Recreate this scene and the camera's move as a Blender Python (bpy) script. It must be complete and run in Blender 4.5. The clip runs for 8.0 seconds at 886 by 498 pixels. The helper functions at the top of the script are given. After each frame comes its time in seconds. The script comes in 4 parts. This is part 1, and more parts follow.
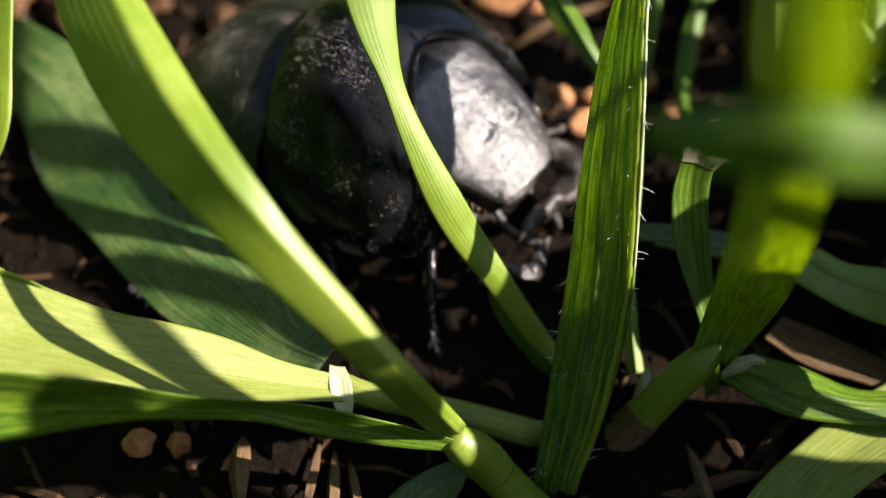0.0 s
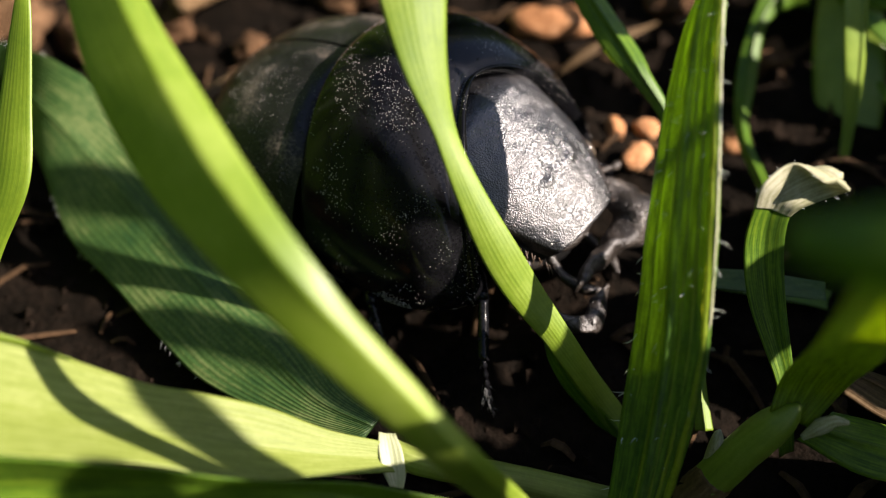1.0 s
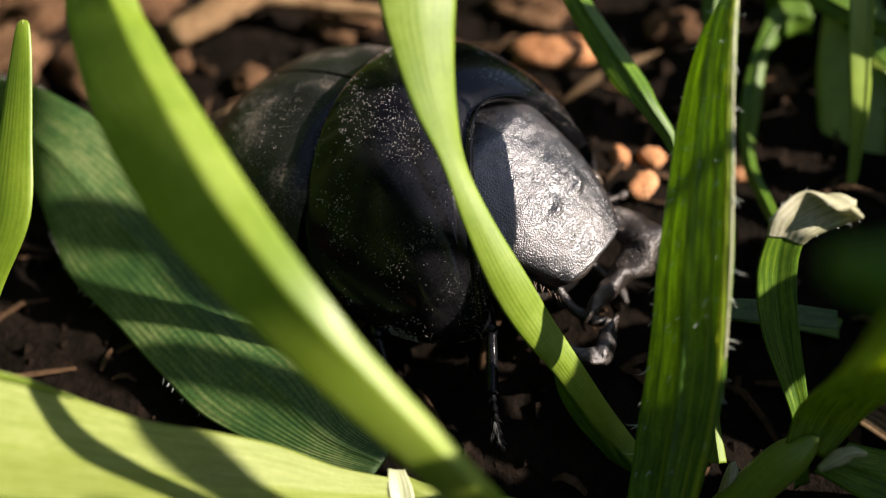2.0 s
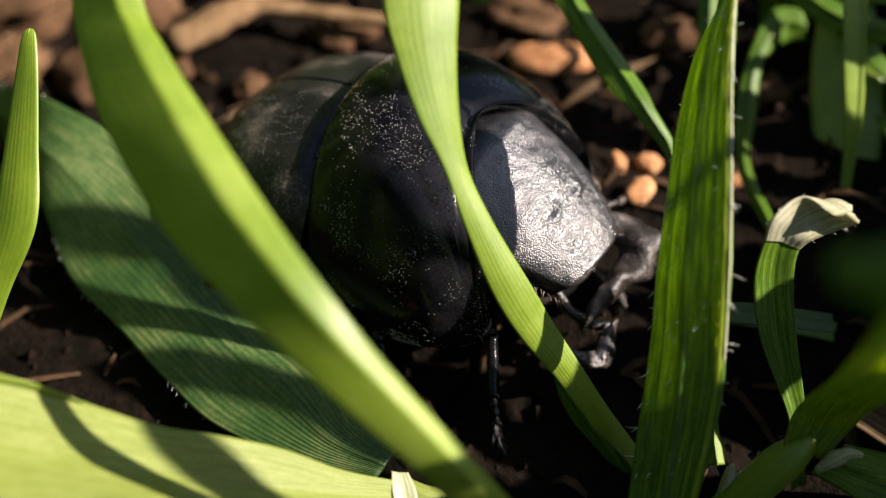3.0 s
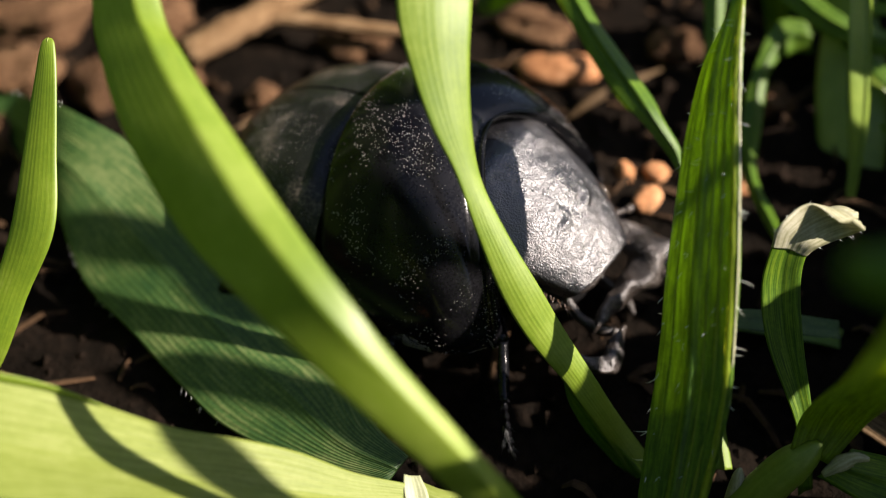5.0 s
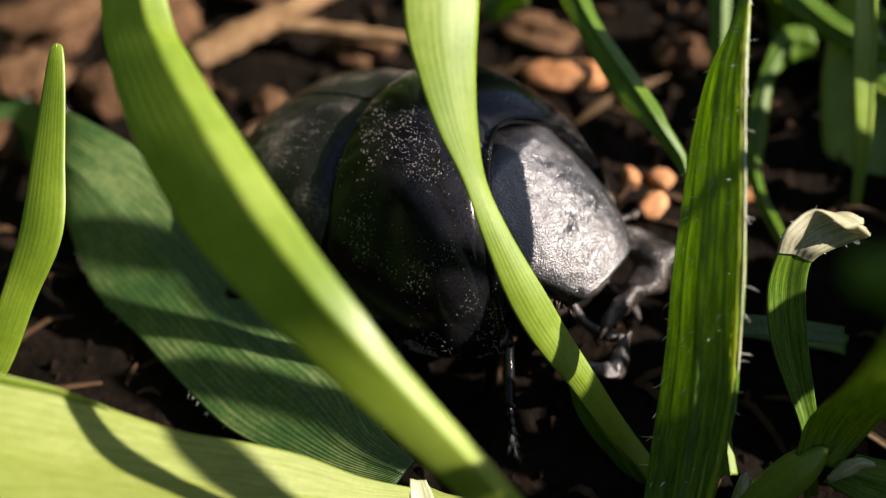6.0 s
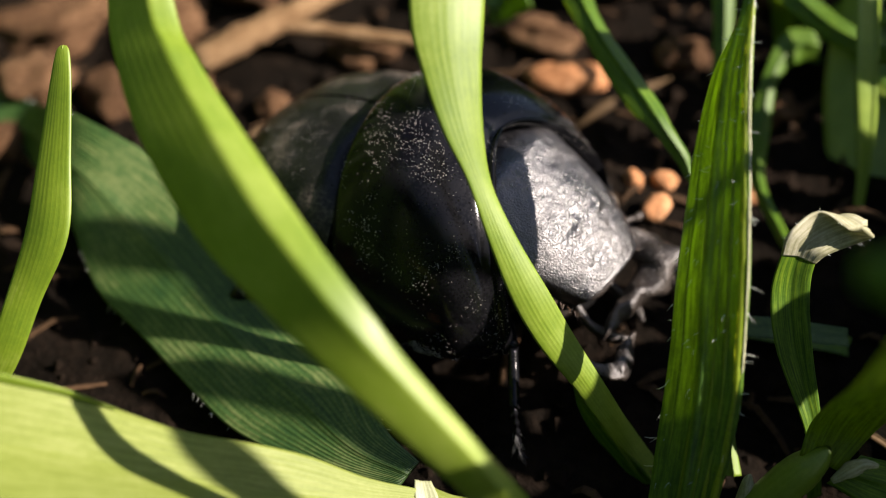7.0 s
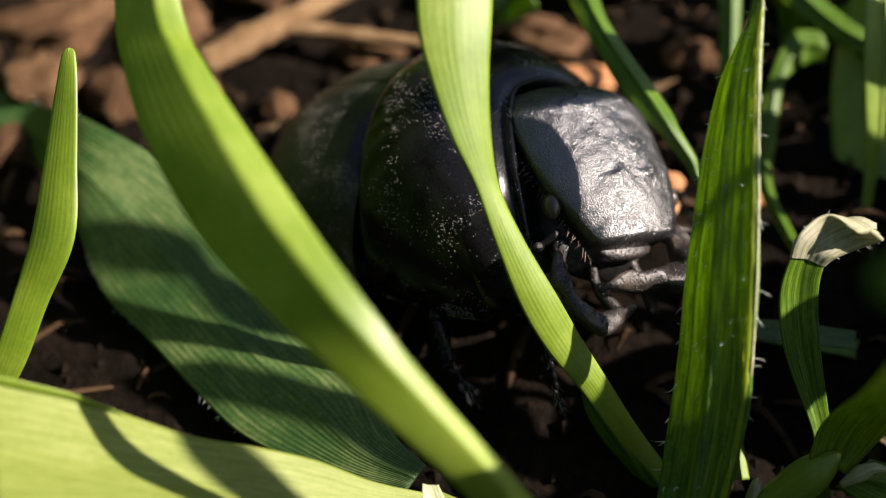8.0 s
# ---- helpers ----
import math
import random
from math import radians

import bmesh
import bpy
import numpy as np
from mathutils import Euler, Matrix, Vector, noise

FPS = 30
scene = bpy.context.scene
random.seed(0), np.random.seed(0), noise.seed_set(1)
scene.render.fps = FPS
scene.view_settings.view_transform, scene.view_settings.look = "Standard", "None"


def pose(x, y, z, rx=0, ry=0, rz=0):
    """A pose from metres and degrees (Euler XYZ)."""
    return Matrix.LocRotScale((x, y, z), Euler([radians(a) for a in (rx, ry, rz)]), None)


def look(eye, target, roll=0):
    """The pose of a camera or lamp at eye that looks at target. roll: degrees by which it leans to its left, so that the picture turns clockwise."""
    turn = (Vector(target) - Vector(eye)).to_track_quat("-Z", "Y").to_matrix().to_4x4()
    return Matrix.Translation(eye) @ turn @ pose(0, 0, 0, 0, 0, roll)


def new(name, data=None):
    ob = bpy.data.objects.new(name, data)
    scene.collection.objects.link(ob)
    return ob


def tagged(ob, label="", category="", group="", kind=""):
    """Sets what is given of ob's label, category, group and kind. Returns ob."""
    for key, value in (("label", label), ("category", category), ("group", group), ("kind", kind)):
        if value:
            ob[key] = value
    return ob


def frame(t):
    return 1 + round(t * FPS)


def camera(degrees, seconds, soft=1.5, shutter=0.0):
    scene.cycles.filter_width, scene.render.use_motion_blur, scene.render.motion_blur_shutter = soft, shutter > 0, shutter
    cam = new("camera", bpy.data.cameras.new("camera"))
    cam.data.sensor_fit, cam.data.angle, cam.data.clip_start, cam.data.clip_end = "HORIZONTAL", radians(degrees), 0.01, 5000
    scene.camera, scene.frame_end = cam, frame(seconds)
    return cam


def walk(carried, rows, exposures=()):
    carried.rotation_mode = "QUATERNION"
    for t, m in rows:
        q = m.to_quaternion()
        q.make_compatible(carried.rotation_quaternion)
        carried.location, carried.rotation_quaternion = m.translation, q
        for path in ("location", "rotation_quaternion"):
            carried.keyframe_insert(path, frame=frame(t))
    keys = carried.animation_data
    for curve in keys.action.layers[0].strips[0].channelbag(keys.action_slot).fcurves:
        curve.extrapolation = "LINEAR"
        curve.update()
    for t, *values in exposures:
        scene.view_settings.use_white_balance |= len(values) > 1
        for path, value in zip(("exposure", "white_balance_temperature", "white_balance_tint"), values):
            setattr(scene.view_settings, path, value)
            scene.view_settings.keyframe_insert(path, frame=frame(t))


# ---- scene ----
# One unit of the plan below is a millimetre; MM turns it into metres.
MM = 0.001
cam = camera(39.4, 8.0, soft=1.05)
cam.data.dof.use_dof = True
cam.data.dof.focus_distance = 0.0476
cam.data.dof.aperture_fstop = 32.0
CAMERA_ROWS = [
    (0.0, (2.200, -39.260, 39.796), (-0.04200, 0.75219, -0.65761), -1.80),
    (0.5, (0.280, -36.067, 38.095), (-0.04750, 0.74290, -0.66772), -2.30),
    (1.0, (0.290, -34.975, 39.413), (-0.04849, 0.74601, -0.66417), -3.00),
    (1.5, (-0.080, -34.331, 38.900), (-0.04400, 0.75668, -0.65231), -3.10),
    (3.0, (-0.970, -34.904, 39.411), (-0.02950, 0.76553, -0.64273), -2.70),
    (3.5, (-1.140, -35.100, 39.515), (-0.02850, 0.76671, -0.64137), -2.60),
    (4.0, (-1.250, -35.323, 39.512), (-0.02800, 0.76930, -0.63828), -2.60),
    (4.5, (-1.320, -35.451, 39.594), (-0.02850, 0.77043, -0.63688), -2.60),
    (6.0, (-1.410, -35.788, 39.701), (-0.03400, 0.77612, -0.62967), -2.70),
    (6.5, (-1.580, -35.772, 39.739), (-0.03251, 0.77643, -0.62937), -2.60),
    (7.0, (-1.640, -35.925, 39.734), (-0.03299, 0.77770, -0.62777), -2.60),
    (7.5, (-1.590, -35.857, 39.652), (-0.03700, 0.77884, -0.62613), -2.70),
    (8.0, (-1.850, -35.690, 39.806), (-0.03451, 0.77665, -0.62899), -2.70),
]
walk(cam, [(t, look([MM * v for v in e], [MM * a + b for a, b in zip(e, d)], roll)) for t, e, d, roll in CAMERA_ROWS],
     exposures=[(0.0, 1.75, 6550, 20), (1.0, 1.63, 6550, 20), (1.7, 1.51, 6550, 20), (3.0, 1.47, 6550, 20), (8.0, 1.45, 6550, 20)])

# ---- light ----
SUN_AZ, SUN_EL = 102.0, 36.0  # azimuth clockwise from +y, elevation
world = bpy.data.worlds.new("sky")
scene.world = world
world.use_nodes = True
wn, wl = world.node_tree.nodes, world.node_tree.links
sky = wn.new("ShaderNodeTexSky")
sky.sky_type, sky.sun_disc = "NISHITA", False
sky.sun_elevation, sky.sun_rotation = radians(SUN_EL), radians(SUN_AZ)
wl.new(sky.outputs[0], wn["Background"].inputs[0])
wn["Background"].inputs[1].default_value = 0.06
sun = new("sun", bpy.data.lights.new("sun", "SUN"))
sun.data.energy, sun.data.angle, sun.data.color = 5.0, radians(0.6), (1.0, 0.93, 0.8)
az, el = radians(SUN_AZ), radians(SUN_EL)
sun.matrix_world = look((math.sin(az) * math.cos(el), math.cos(az) * math.cos(el), math.sin(el)), (0, 0, 0))


# ---- materials ----
def material(name, base=(0.5, 0.5, 0.5), rough=0.6):
    m = bpy.data.materials.new(name)
    m.use_nodes = True
    b = m.node_tree.nodes["Principled BSDF"]
    b.inputs["Base Color"].default_value = (*base, 1)
    b.inputs["Roughness"].default_value = rough
    return m, m.node_tree.nodes, m.node_tree.links, b


def ramp(nodes, *stops):
    r = nodes.new("ShaderNodeValToRGB")
    while len(r.color_ramp.elements) < len(stops):
        r.color_ramp.elements.new(0.5)
    for e, (p, c) in zip(r.color_ramp.elements, stops):
        e.position, e.color = p, (*c, 1)
    return r


def noise_node(nodes, links, scale, detail=4.0, coord=None, rough=0.6):
    n = nodes.new("ShaderNodeTexNoise")
    n.inputs["Scale"].default_value, n.inputs["Detail"].default_value = scale, detail
    n.inputs["Roughness"].default_value = rough
    if coord is not None:
        links.new(coord, n.inputs["Vector"])
    return n


def bump_node(nodes, links, height, distance, strength=1.0, before=None):
    b = nodes.new("ShaderNodeBump")
    b.inputs["Distance"].default_value, b.inputs["Strength"].default_value = distance, strength
    links.new(height, b.inputs["Height"])
    if before is not None:
        links.new(before, b.inputs["Normal"])
    return b


def math_node(nodes, links, op, a, b=0.0):
    n = nodes.new("ShaderNodeMath")
    n.operation = op
    for i, v in enumerate((a, b)):
        if isinstance(v, (int, float)):
            n.inputs[i].default_value = v
        else:
            links.new(v, n.inputs[i])
    return n.outputs[0]


def leaf_material(name, dark, mid, light, glow, veins=9.0, rough=0.42, through_share=0.45, relief=0.00003, stripes=0.02, streaky=0.5, gloss=0.28, mottle=0.22):
    """Grass leaf: lengthwise veins from the blade's own u, patchy green, light coming through."""
    m, n, l, b = material(name, mid, rough)
    uv = n.new("ShaderNodeUVMap")
    sep = n.new("ShaderNodeSeparateXYZ")
    l.new(uv.outputs[0], sep.inputs[0])
    u, v = sep.outputs[0], sep.outputs[1]
    wave = math_node(n, l, "SINE", math_node(n, l, "MULTIPLY", u, veins * 2 * math.pi))
    fine = math_node(n, l, "SINE", math_node(n, l, "MULTIPLY", u, veins * 6.2 * math.pi))
    comb = n.new("ShaderNodeCombineXYZ")
    l.new(math_node(n, l, "MULTIPLY", u, 14.0), comb.inputs[0])
    l.new(math_node(n, l, "MULTIPLY", v, 0.35), comb.inputs[1])
    streak = noise_node(n, l, 1.6, 5, comb.outputs[0])
    tc = n.new("ShaderNodeTexCoord")
    patch = noise_node(n, l, 230.0, 4, tc.outputs["Object"])
    mix = math_node(n, l, "ADD", math_node(n, l, "MULTIPLY", streak.outputs[0], streaky), math_node(n, l, "MULTIPLY", patch.outputs[0], 1 - streaky))
    mix = math_node(n, l, "ADD", mix, math_node(n, l, "MULTIPLY", wave, stripes))
    speckle = noise_node(n, l, 5200.0, 3, tc.outputs["Object"], 0.7)
    mix = math_node(n, l, "ADD", mix, math_node(n, l, "MULTIPLY", math_node(n, l, "SUBTRACT", speckle.outputs[0], 0.5), mottle))
    r = ramp(n, (0.34, dark), (0.5, mid), (0.66, light))
    l.new(mix, r.inputs[0])
    l.new(r.outputs[0], b.inputs["Base Color"])
    height = math_node(n, l, "ADD", wave, math_node(n, l, "MULTIPLY", fine, 0.25))
    height = math_node(n, l, "ADD", height, math_node(n, l, "MULTIPLY", noise_node(n, l, 3200.0, 3, tc.outputs["Object"]).outputs[0], 1.2))
    bump = bump_node(n, l, height, relief)
    l.new(bump.outputs[0], b.inputs["Normal"])
    b.inputs["Specular IOR Level"].default_value = gloss
    tr = n.new("ShaderNodeBsdfTranslucent")
    rt = ramp(n, (0.38, tuple(c * 0.5 for c in glow)), (0.62, tuple(min(1.0, c * 1.25) for c in glow)))
    l.new(mix, rt.inputs[0])
    l.new(rt.outputs[0], tr.inputs[0])
    l.new(bump.outputs[0], tr.inputs["Normal"])
    ms = n.new("ShaderNodeMixShader")
    ms.inputs[0].default_value = through_share
    l.new(b.outputs[0], ms.inputs[1])
    l.new(tr.outputs[0], ms.inputs[2])
    l.new(ms.outputs[0], n["Material Output"].inputs[0])
    return m


LEAF = leaf_material("fresh_leaf", (0.085, 0.155, 0.002), (0.135, 0.21, 0.006), (0.21, 0.28, 0.035), (0.115, 0.24, 0.001), relief=0.0000015, stripes=0.004, through_share=0.14, rough=0.5, gloss=0.9, streaky=0.3)
LEAF_PALE = leaf_material("pale_leaf", (0.16, 0.205, 0.035), (0.20, 0.245, 0.05), (0.25, 0.285, 0.08), (0.22, 0.42, 0.02), veins=14, through_share=0.28, relief=0.000003, stripes=0.012, gloss=0.2, rough=0.5, streaky=0.7)
LEAF_DARK = leaf_material("dark_leaf", (0.014, 0.052, 0.012), (0.042, 0.092, 0.02), (0.13, 0.17, 0.055), (0.06, 0.16, 0.02), veins=21, through_share=0.2, relief=0.000006, stripes=0.035, gloss=0.55, rough=0.5, mottle=0.35)
LEAF_DEEP = leaf_material("deep_green_leaf", (0.03, 0.08, 0.004), (0.065, 0.14, 0.008), (0.16, 0.25, 0.016), (0.27, 0.44, 0.005), veins=5, through_share=0.34, relief=0.000003, stripes=0.03, streaky=0.85, rough=0.48, gloss=0.4)
LEAF_VEINED = leaf_material("veined_green_leaf", (0.03, 0.09, 0.012), (0.06, 0.135, 0.018), (0.12, 0.19, 0.03), (0.44, 0.64, 0.006), veins=5, through_share=0.52, relief=0.000003, stripes=0.04, streaky=0.8, rough=0.5, gloss=0.5)
LEAF_YOUNG = leaf_material("young_thin_leaf", (0.085, 0.15, 0.008), (0.135, 0.205, 0.015), (0.21, 0.28, 0.03), (0.5, 0.63, 0.012), veins=6, through_share=0.55, relief=0.00001, streaky=0.8)
VEIN = leaf_material("pale_vein", (0.16, 0.24, 0.012), (0.23, 0.31, 0.02), (0.33, 0.4, 0.05), (0.7, 0.78, 0.03), veins=1, through_share=0.5, relief=0.00001, gloss=0.5)
LIT_RIM = leaf_material("whitish_lit_rim", (0.42, 0.44, 0.25), (0.55, 0.55, 0.35), (0.68, 0.66, 0.48), (0.6, 0.6, 0.35), veins=1, through_share=0.3, relief=0.00001, gloss=0.5)
MEMBRANE = leaf_material("whitish_membrane", (0.3, 0.34, 0.15), (0.4, 0.43, 0.24), (0.52, 0.54, 0.36), (0.6, 0.62, 0.45), veins=6, through_share=0.4, relief=0.000003, gloss=0.5)
STRAW = leaf_material("straw", (0.05, 0.028, 0.01), (0.105, 0.064, 0.027), (0.21, 0.14, 0.07), (0.3, 0.2, 0.08), veins=10, rough=0.7, through_share=0.2, relief=0.000006)
WITHERED = leaf_material("withered_leaf", (0.16, 0.17, 0.07), (0.38, 0.37, 0.23), (0.62, 0.60, 0.48), (0.5, 0.48, 0.28), veins=7, rough=0.6, through_share=0.3, relief=0.000003)


def chitin(name, grain, rough, base=(0.006, 0.006, 0.007), relief=0.00001, pits=5000.0, gloss=0.55, pit_relief=0.00003, ior=1.5, dusty=0.0, spread=0.3, wear=0.15, share=1.1, clumped=0.0):
    """Insect shell: fine grain, scattered pits, dust lying in patches."""
    m, n, l, b = material(name, base, rough)
    tc = n.new("ShaderNodeTexCoord")
    o = tc.outputs["Object"]
    g = noise_node(n, l, grain, 3, o, 0.75)
    vor = n.new("ShaderNodeTexVoronoi")
    vor.inputs["Scale"].default_value = pits
    l.new(o, vor.inputs["Vector"])
    dents = ramp(n, (0.0, (0, 0, 0)), (spread, (1, 1, 1)))
    l.new(vor.outputs["Distance"], dents.inputs[0])
    pick = n.new("ShaderNodeSeparateXYZ")
    l.new(vor.outputs["Color"], pick.inputs[0])
    clump = noise_node(n, l, 900.0, 2, o)
    chosen = math_node(n, l, "LESS_THAN", pick.outputs[0], math_node(n, l, "ADD", math_node(n, l, "MULTIPLY", math_node(n, l, "SUBTRACT", clump.outputs[0], 0.5), clumped), share))
    pitted = math_node(n, l, "MULTIPLY", math_node(n, l, "SUBTRACT", 1.0, dents.outputs[0]), chosen)
    b1 = bump_node(n, l, g.outputs[0], relief)
    b2 = bump_node(n, l, math_node(n, l, "SUBTRACT", 1.0, pitted), pit_relief, 1.0, b1.outputs[0])
    l.new(b2.outputs[0], b.inputs["Normal"])
    dust_glints = noise_node(n, l, 420.0, 5, o)
    grit = noise_node(n, l, 9000.0, 2, o)
    both = math_node(n, l, "MULTIPLY", dust_glints.outputs[0], math_node(n, l, "ADD", math_node(n, l, "MULTIPLY", grit.outputs[0], 0.8), 0.6))
    soft = tuple(c * 1.8 + 0.002 for c in base)
    r = ramp(n, (0.40, base), (0.55, soft), (0.72, tuple(c + dusty * k for c, k in zip(soft, (0.20, 0.16, 0.125)))))
    l.new(both, r.inputs[0])
    l.new(r.outputs[0], b.inputs["Base Color"])
    rr = ramp(n, (0.35, (rough - 0.06,) * 3), (0.7, (rough + wear,) * 3))
    l.new(both, rr.inputs[0])
    l.new(rr.outputs[0], b.inputs["Roughness"])
    b.inputs["Specular IOR Level"].default_value = gloss
    b.inputs["IOR"].default_value = ior
    return m


CHITIN = chitin("black_chitin", 9000.0, 0.16, (0.0025, 0.0025, 0.003), 0.000003, 5500.0, 0.2, 0.00004, spread=0.26, wear=0.05, share=0.3, clumped=1.6)
CHITIN_HEAD = chitin("grained_head_chitin", 17000.0, 0.3, (0.006, 0.006, 0.007), 0.000014, 14000.0, 0.95, 0.00002, ior=1.6, spread=0.7, dusty=0.1, wear=0.08)
CHITIN_DULL = chitin("dull_black_chitin", 6000.0, 0.36, (0.006, 0.006, 0.006), 0.00002, 5500.0, 0.35, 0.00003, dusty=0.5)
CHITIN_BROWN = chitin("brown_black_chitin", 5200.0, 0.4, (0.011, 0.008, 0.006), 0.00006, 7000.0, 0.6, 0.00007, dusty=0.2)
# pale specks: painted glints of the neck shield, and wing-case dust
GLINT_DUST = material("glint_and_dust_specks", (0.36, 0.34, 0.31), 0.22)[0]
GLINT_DUST.node_tree.nodes["Principled BSDF"].inputs["Specular IOR Level"].default_value = 0.9
EYE_MAT = material("eye_gloss", (0.05, 0.04, 0.03), 0.12)[0]
HAIR = material("pale_hair", (0.75, 0.78, 0.68), 0.35)[0]
BRISTLE_PALE = material("grey_bristle", (0.14, 0.14, 0.14), 0.35)[0]
BRISTLE = material("brown_bristle", (0.06, 0.035, 0.02), 0.4)[0]


def earth(name, dark, mid, light, scale, relief, gloss=0.14):
    m, n, l, b = material(name, mid, 0.9)
    tc = n.new("ShaderNodeTexCoord")
    o = tc.outputs["Object"]
    info = n.new("ShaderNodeObjectInfo")
    a = noise_node(n, l, scale, 6, o, 0.65)
    c = noise_node(n, l, scale * 7, 5, o, 0.7)
    mixed = math_node(n, l, "ADD", math_node(n, l, "MULTIPLY", a.outputs[0], 0.6), math_node(n, l, "MULTIPLY", c.outputs[0], 0.4))
    mixed = math_node(n, l, "ADD", mixed, math_node(n, l, "MULTIPLY", math_node(n, l, "SUBTRACT", info.outputs["Random"], 0.5), 0.16))
    r = ramp(n, (0.33, dark), (0.5, mid), (0.68, light))
    l.new(mixed, r.inputs[0])
    l.new(r.outputs[0], b.inputs["Base Color"])
    b1 = bump_node(n, l, c.outputs[0], relief)
    l.new(b1.outputs[0], b.inputs["Normal"])
    b.inputs["Specular IOR Level"].default_value = gloss
    return m


# soil set near black: the shade under the grass is put into its colour
SOIL = earth("shaded_soil", (0.003, 0.0024, 0.0018), (0.0055, 0.0042, 0.003), (0.015, 0.010, 0.0068), 260.0, 0.0003, 0.03)
CLOD = earth("brown_clod", (0.034, 0.018, 0.008), (0.092, 0.048, 0.023), (0.21, 0.12, 0.062), 420.0, 0.0004)
PEBBLE = earth("orange_pebble", (0.22, 0.09, 0.035), (0.42, 0.20, 0.09), (0.6, 0.36, 0.2), 500.0, 0.00012)
TWIG = earth("tan_twig", (0.08, 0.045, 0.02), (0.16, 0.095, 0.045), (0.28, 0.18, 0.095), 600.0, 0.0002)

LITTER = earth("dry_scraps", (0.02, 0.011, 0.005), (0.055, 0.031, 0.015), (0.14, 0.088, 0.045), 500.0, 0.0001)


# ---- building helpers (all in millimetres) ----
def thing(name, base, label, category, group="", kind=""):
    ob = new(name)
    ob.empty_display_size = 0.002
    ob.location = [MM * v for v in base]
    return tagged(ob, label, category, group, kind)


def part(name, bm, mat, parent=None, label="", origin=(0, 0, 0), smooth=True):
    """Links a bmesh in millimetres as one mesh; origin: the parent's place that its points are taken from."""
    o = Vector(origin)
    for v in bm.verts:
        v.co = (v.co - o) * MM
    bmesh.ops.recalc_face_normals(bm, faces=bm.faces)
    me = bpy.data.meshes.new(name)
    bm.to_mesh(me)
    bm.free()
    if smooth:
        me.polygons.foreach_set("use_smooth", [True] * len(me.polygons))
    me.materials.append(mat)
    ob = new(name, me)
    if parent is not None:
        ob.parent = parent
    if label:
        ob["label"] = label
    return ob


def spline(points, count):
    """Catmull-Rom through rows of numbers, count samples evenly in row number."""
    p = np.array(points, float)
    p = np.vstack([2 * p[0] - p[1], p, 2 * p[-1] - p[-2]])
    out = []
    for i in range(count):
        s = i / (count - 1) * (len(points) - 1)
        k = min(int(s), len(points) - 2)
        f = s - k
        a, b, c, d = p[k:k + 4]
        out.append(0.5 * (2 * b + (c - a) * f + (2 * a - 5 * b + 4 * c - d) * f * f + (3 * b - a - 3 * c + d) * f ** 3))
    return np.array(out)


def strip_frames(stations, count):
    rows = spline(stations, count)
    c, h = rows[:, :3], rows[:, 3:6]
    t = np.gradient(c, axis=0)
    t /= np.linalg.norm(t, axis=1)[:, None] + 1e-9
    n = np.cross(h, t)
    n /= np.linalg.norm(n, axis=1)[:, None] + 1e-9
    length = np.concatenate([[0], np.cumsum(np.linalg.norm(np.diff(c, axis=0), axis=1))])
    return c, h, n, length


def blade_mesh(stations, fold=0.25, crease=0.0, thick=0.16, count=56, across=16, wobble=0.04, seed=0, ragged=0.0, ribs=0.003, power=1.25, rib=0.9):
    """A leaf blade lofted through stations (centre, half-width vector), folded along its midrib, with two faces and an edge.
    fold: how far the edges stand off, in half widths; crease: where the midrib lies, -1 to 1."""
    c, h, n, length = strip_frames(stations, count)
    rng = random.Random(seed)
    bm = bmesh.new()
    uv = bm.loops.layers.uv.new("UVMap")
    phase = [rng.uniform(0, 6.28) for _ in range(4)]
    rings, us = [], []
    for i in range(count):
        w = np.linalg.norm(h[i])
        ring = []
        wav = [wobble * w * math.sin(length[i] * 0.55 + phase[0]) , wobble * w * math.sin(length[i] * 0.7 + phase[1])]
        for side in (1, -1):
            order = range(across + 1) if side == 1 else range(across, -1, -1)
            for j in order:
                s = 2 * j / across - 1
                reach = (s - crease) / (1 - crease) if s > crease else (crease - s) / (1 + crease)
                off = fold * w * (reach ** power - 1)
                off += (wav[0] if s < 0 else wav[1]) * reach ** 2
                off += ribs * math.cos((s + 1) * 22)
                edge = 0.25 + 0.75 * math.sqrt(max(0.0, 1 - s * s))
                ridge = thick * rib * math.exp(-((s - crease) / 0.09) ** 2) if side == -1 else 0.0
                p = c[i] + h[i] * s + n[i] * (off + side * thick * 0.5 * edge * min(1, w / 0.4) - ridge)
                if ragged and i == count - 1:
                    p = p + (c[i] - c[i - 1 if i else 1]) * rng.uniform(-0.5, 1) * ragged
                ring.append(bm.verts.new(p))
                if i == 0:
                    us.append(j / across)
        rings.append(ring)
    k = len(us)
    for i in range(count - 1):
        for j in range(k):
            j2 = (j + 1) % k
            f = bm.faces.new((rings[i][j], rings[i][j2], rings[i + 1][j2], rings[i + 1][j]))
            for loop, (a, b) in zip(f.loops, ((j, i), (j2, i), (j2, i + 1), (j, i + 1))):
                loop[uv].uv = (us[a], length[b])
    bm.faces.new(rings[0][::-1])
    bm.faces.new(rings[-1])
    return bm


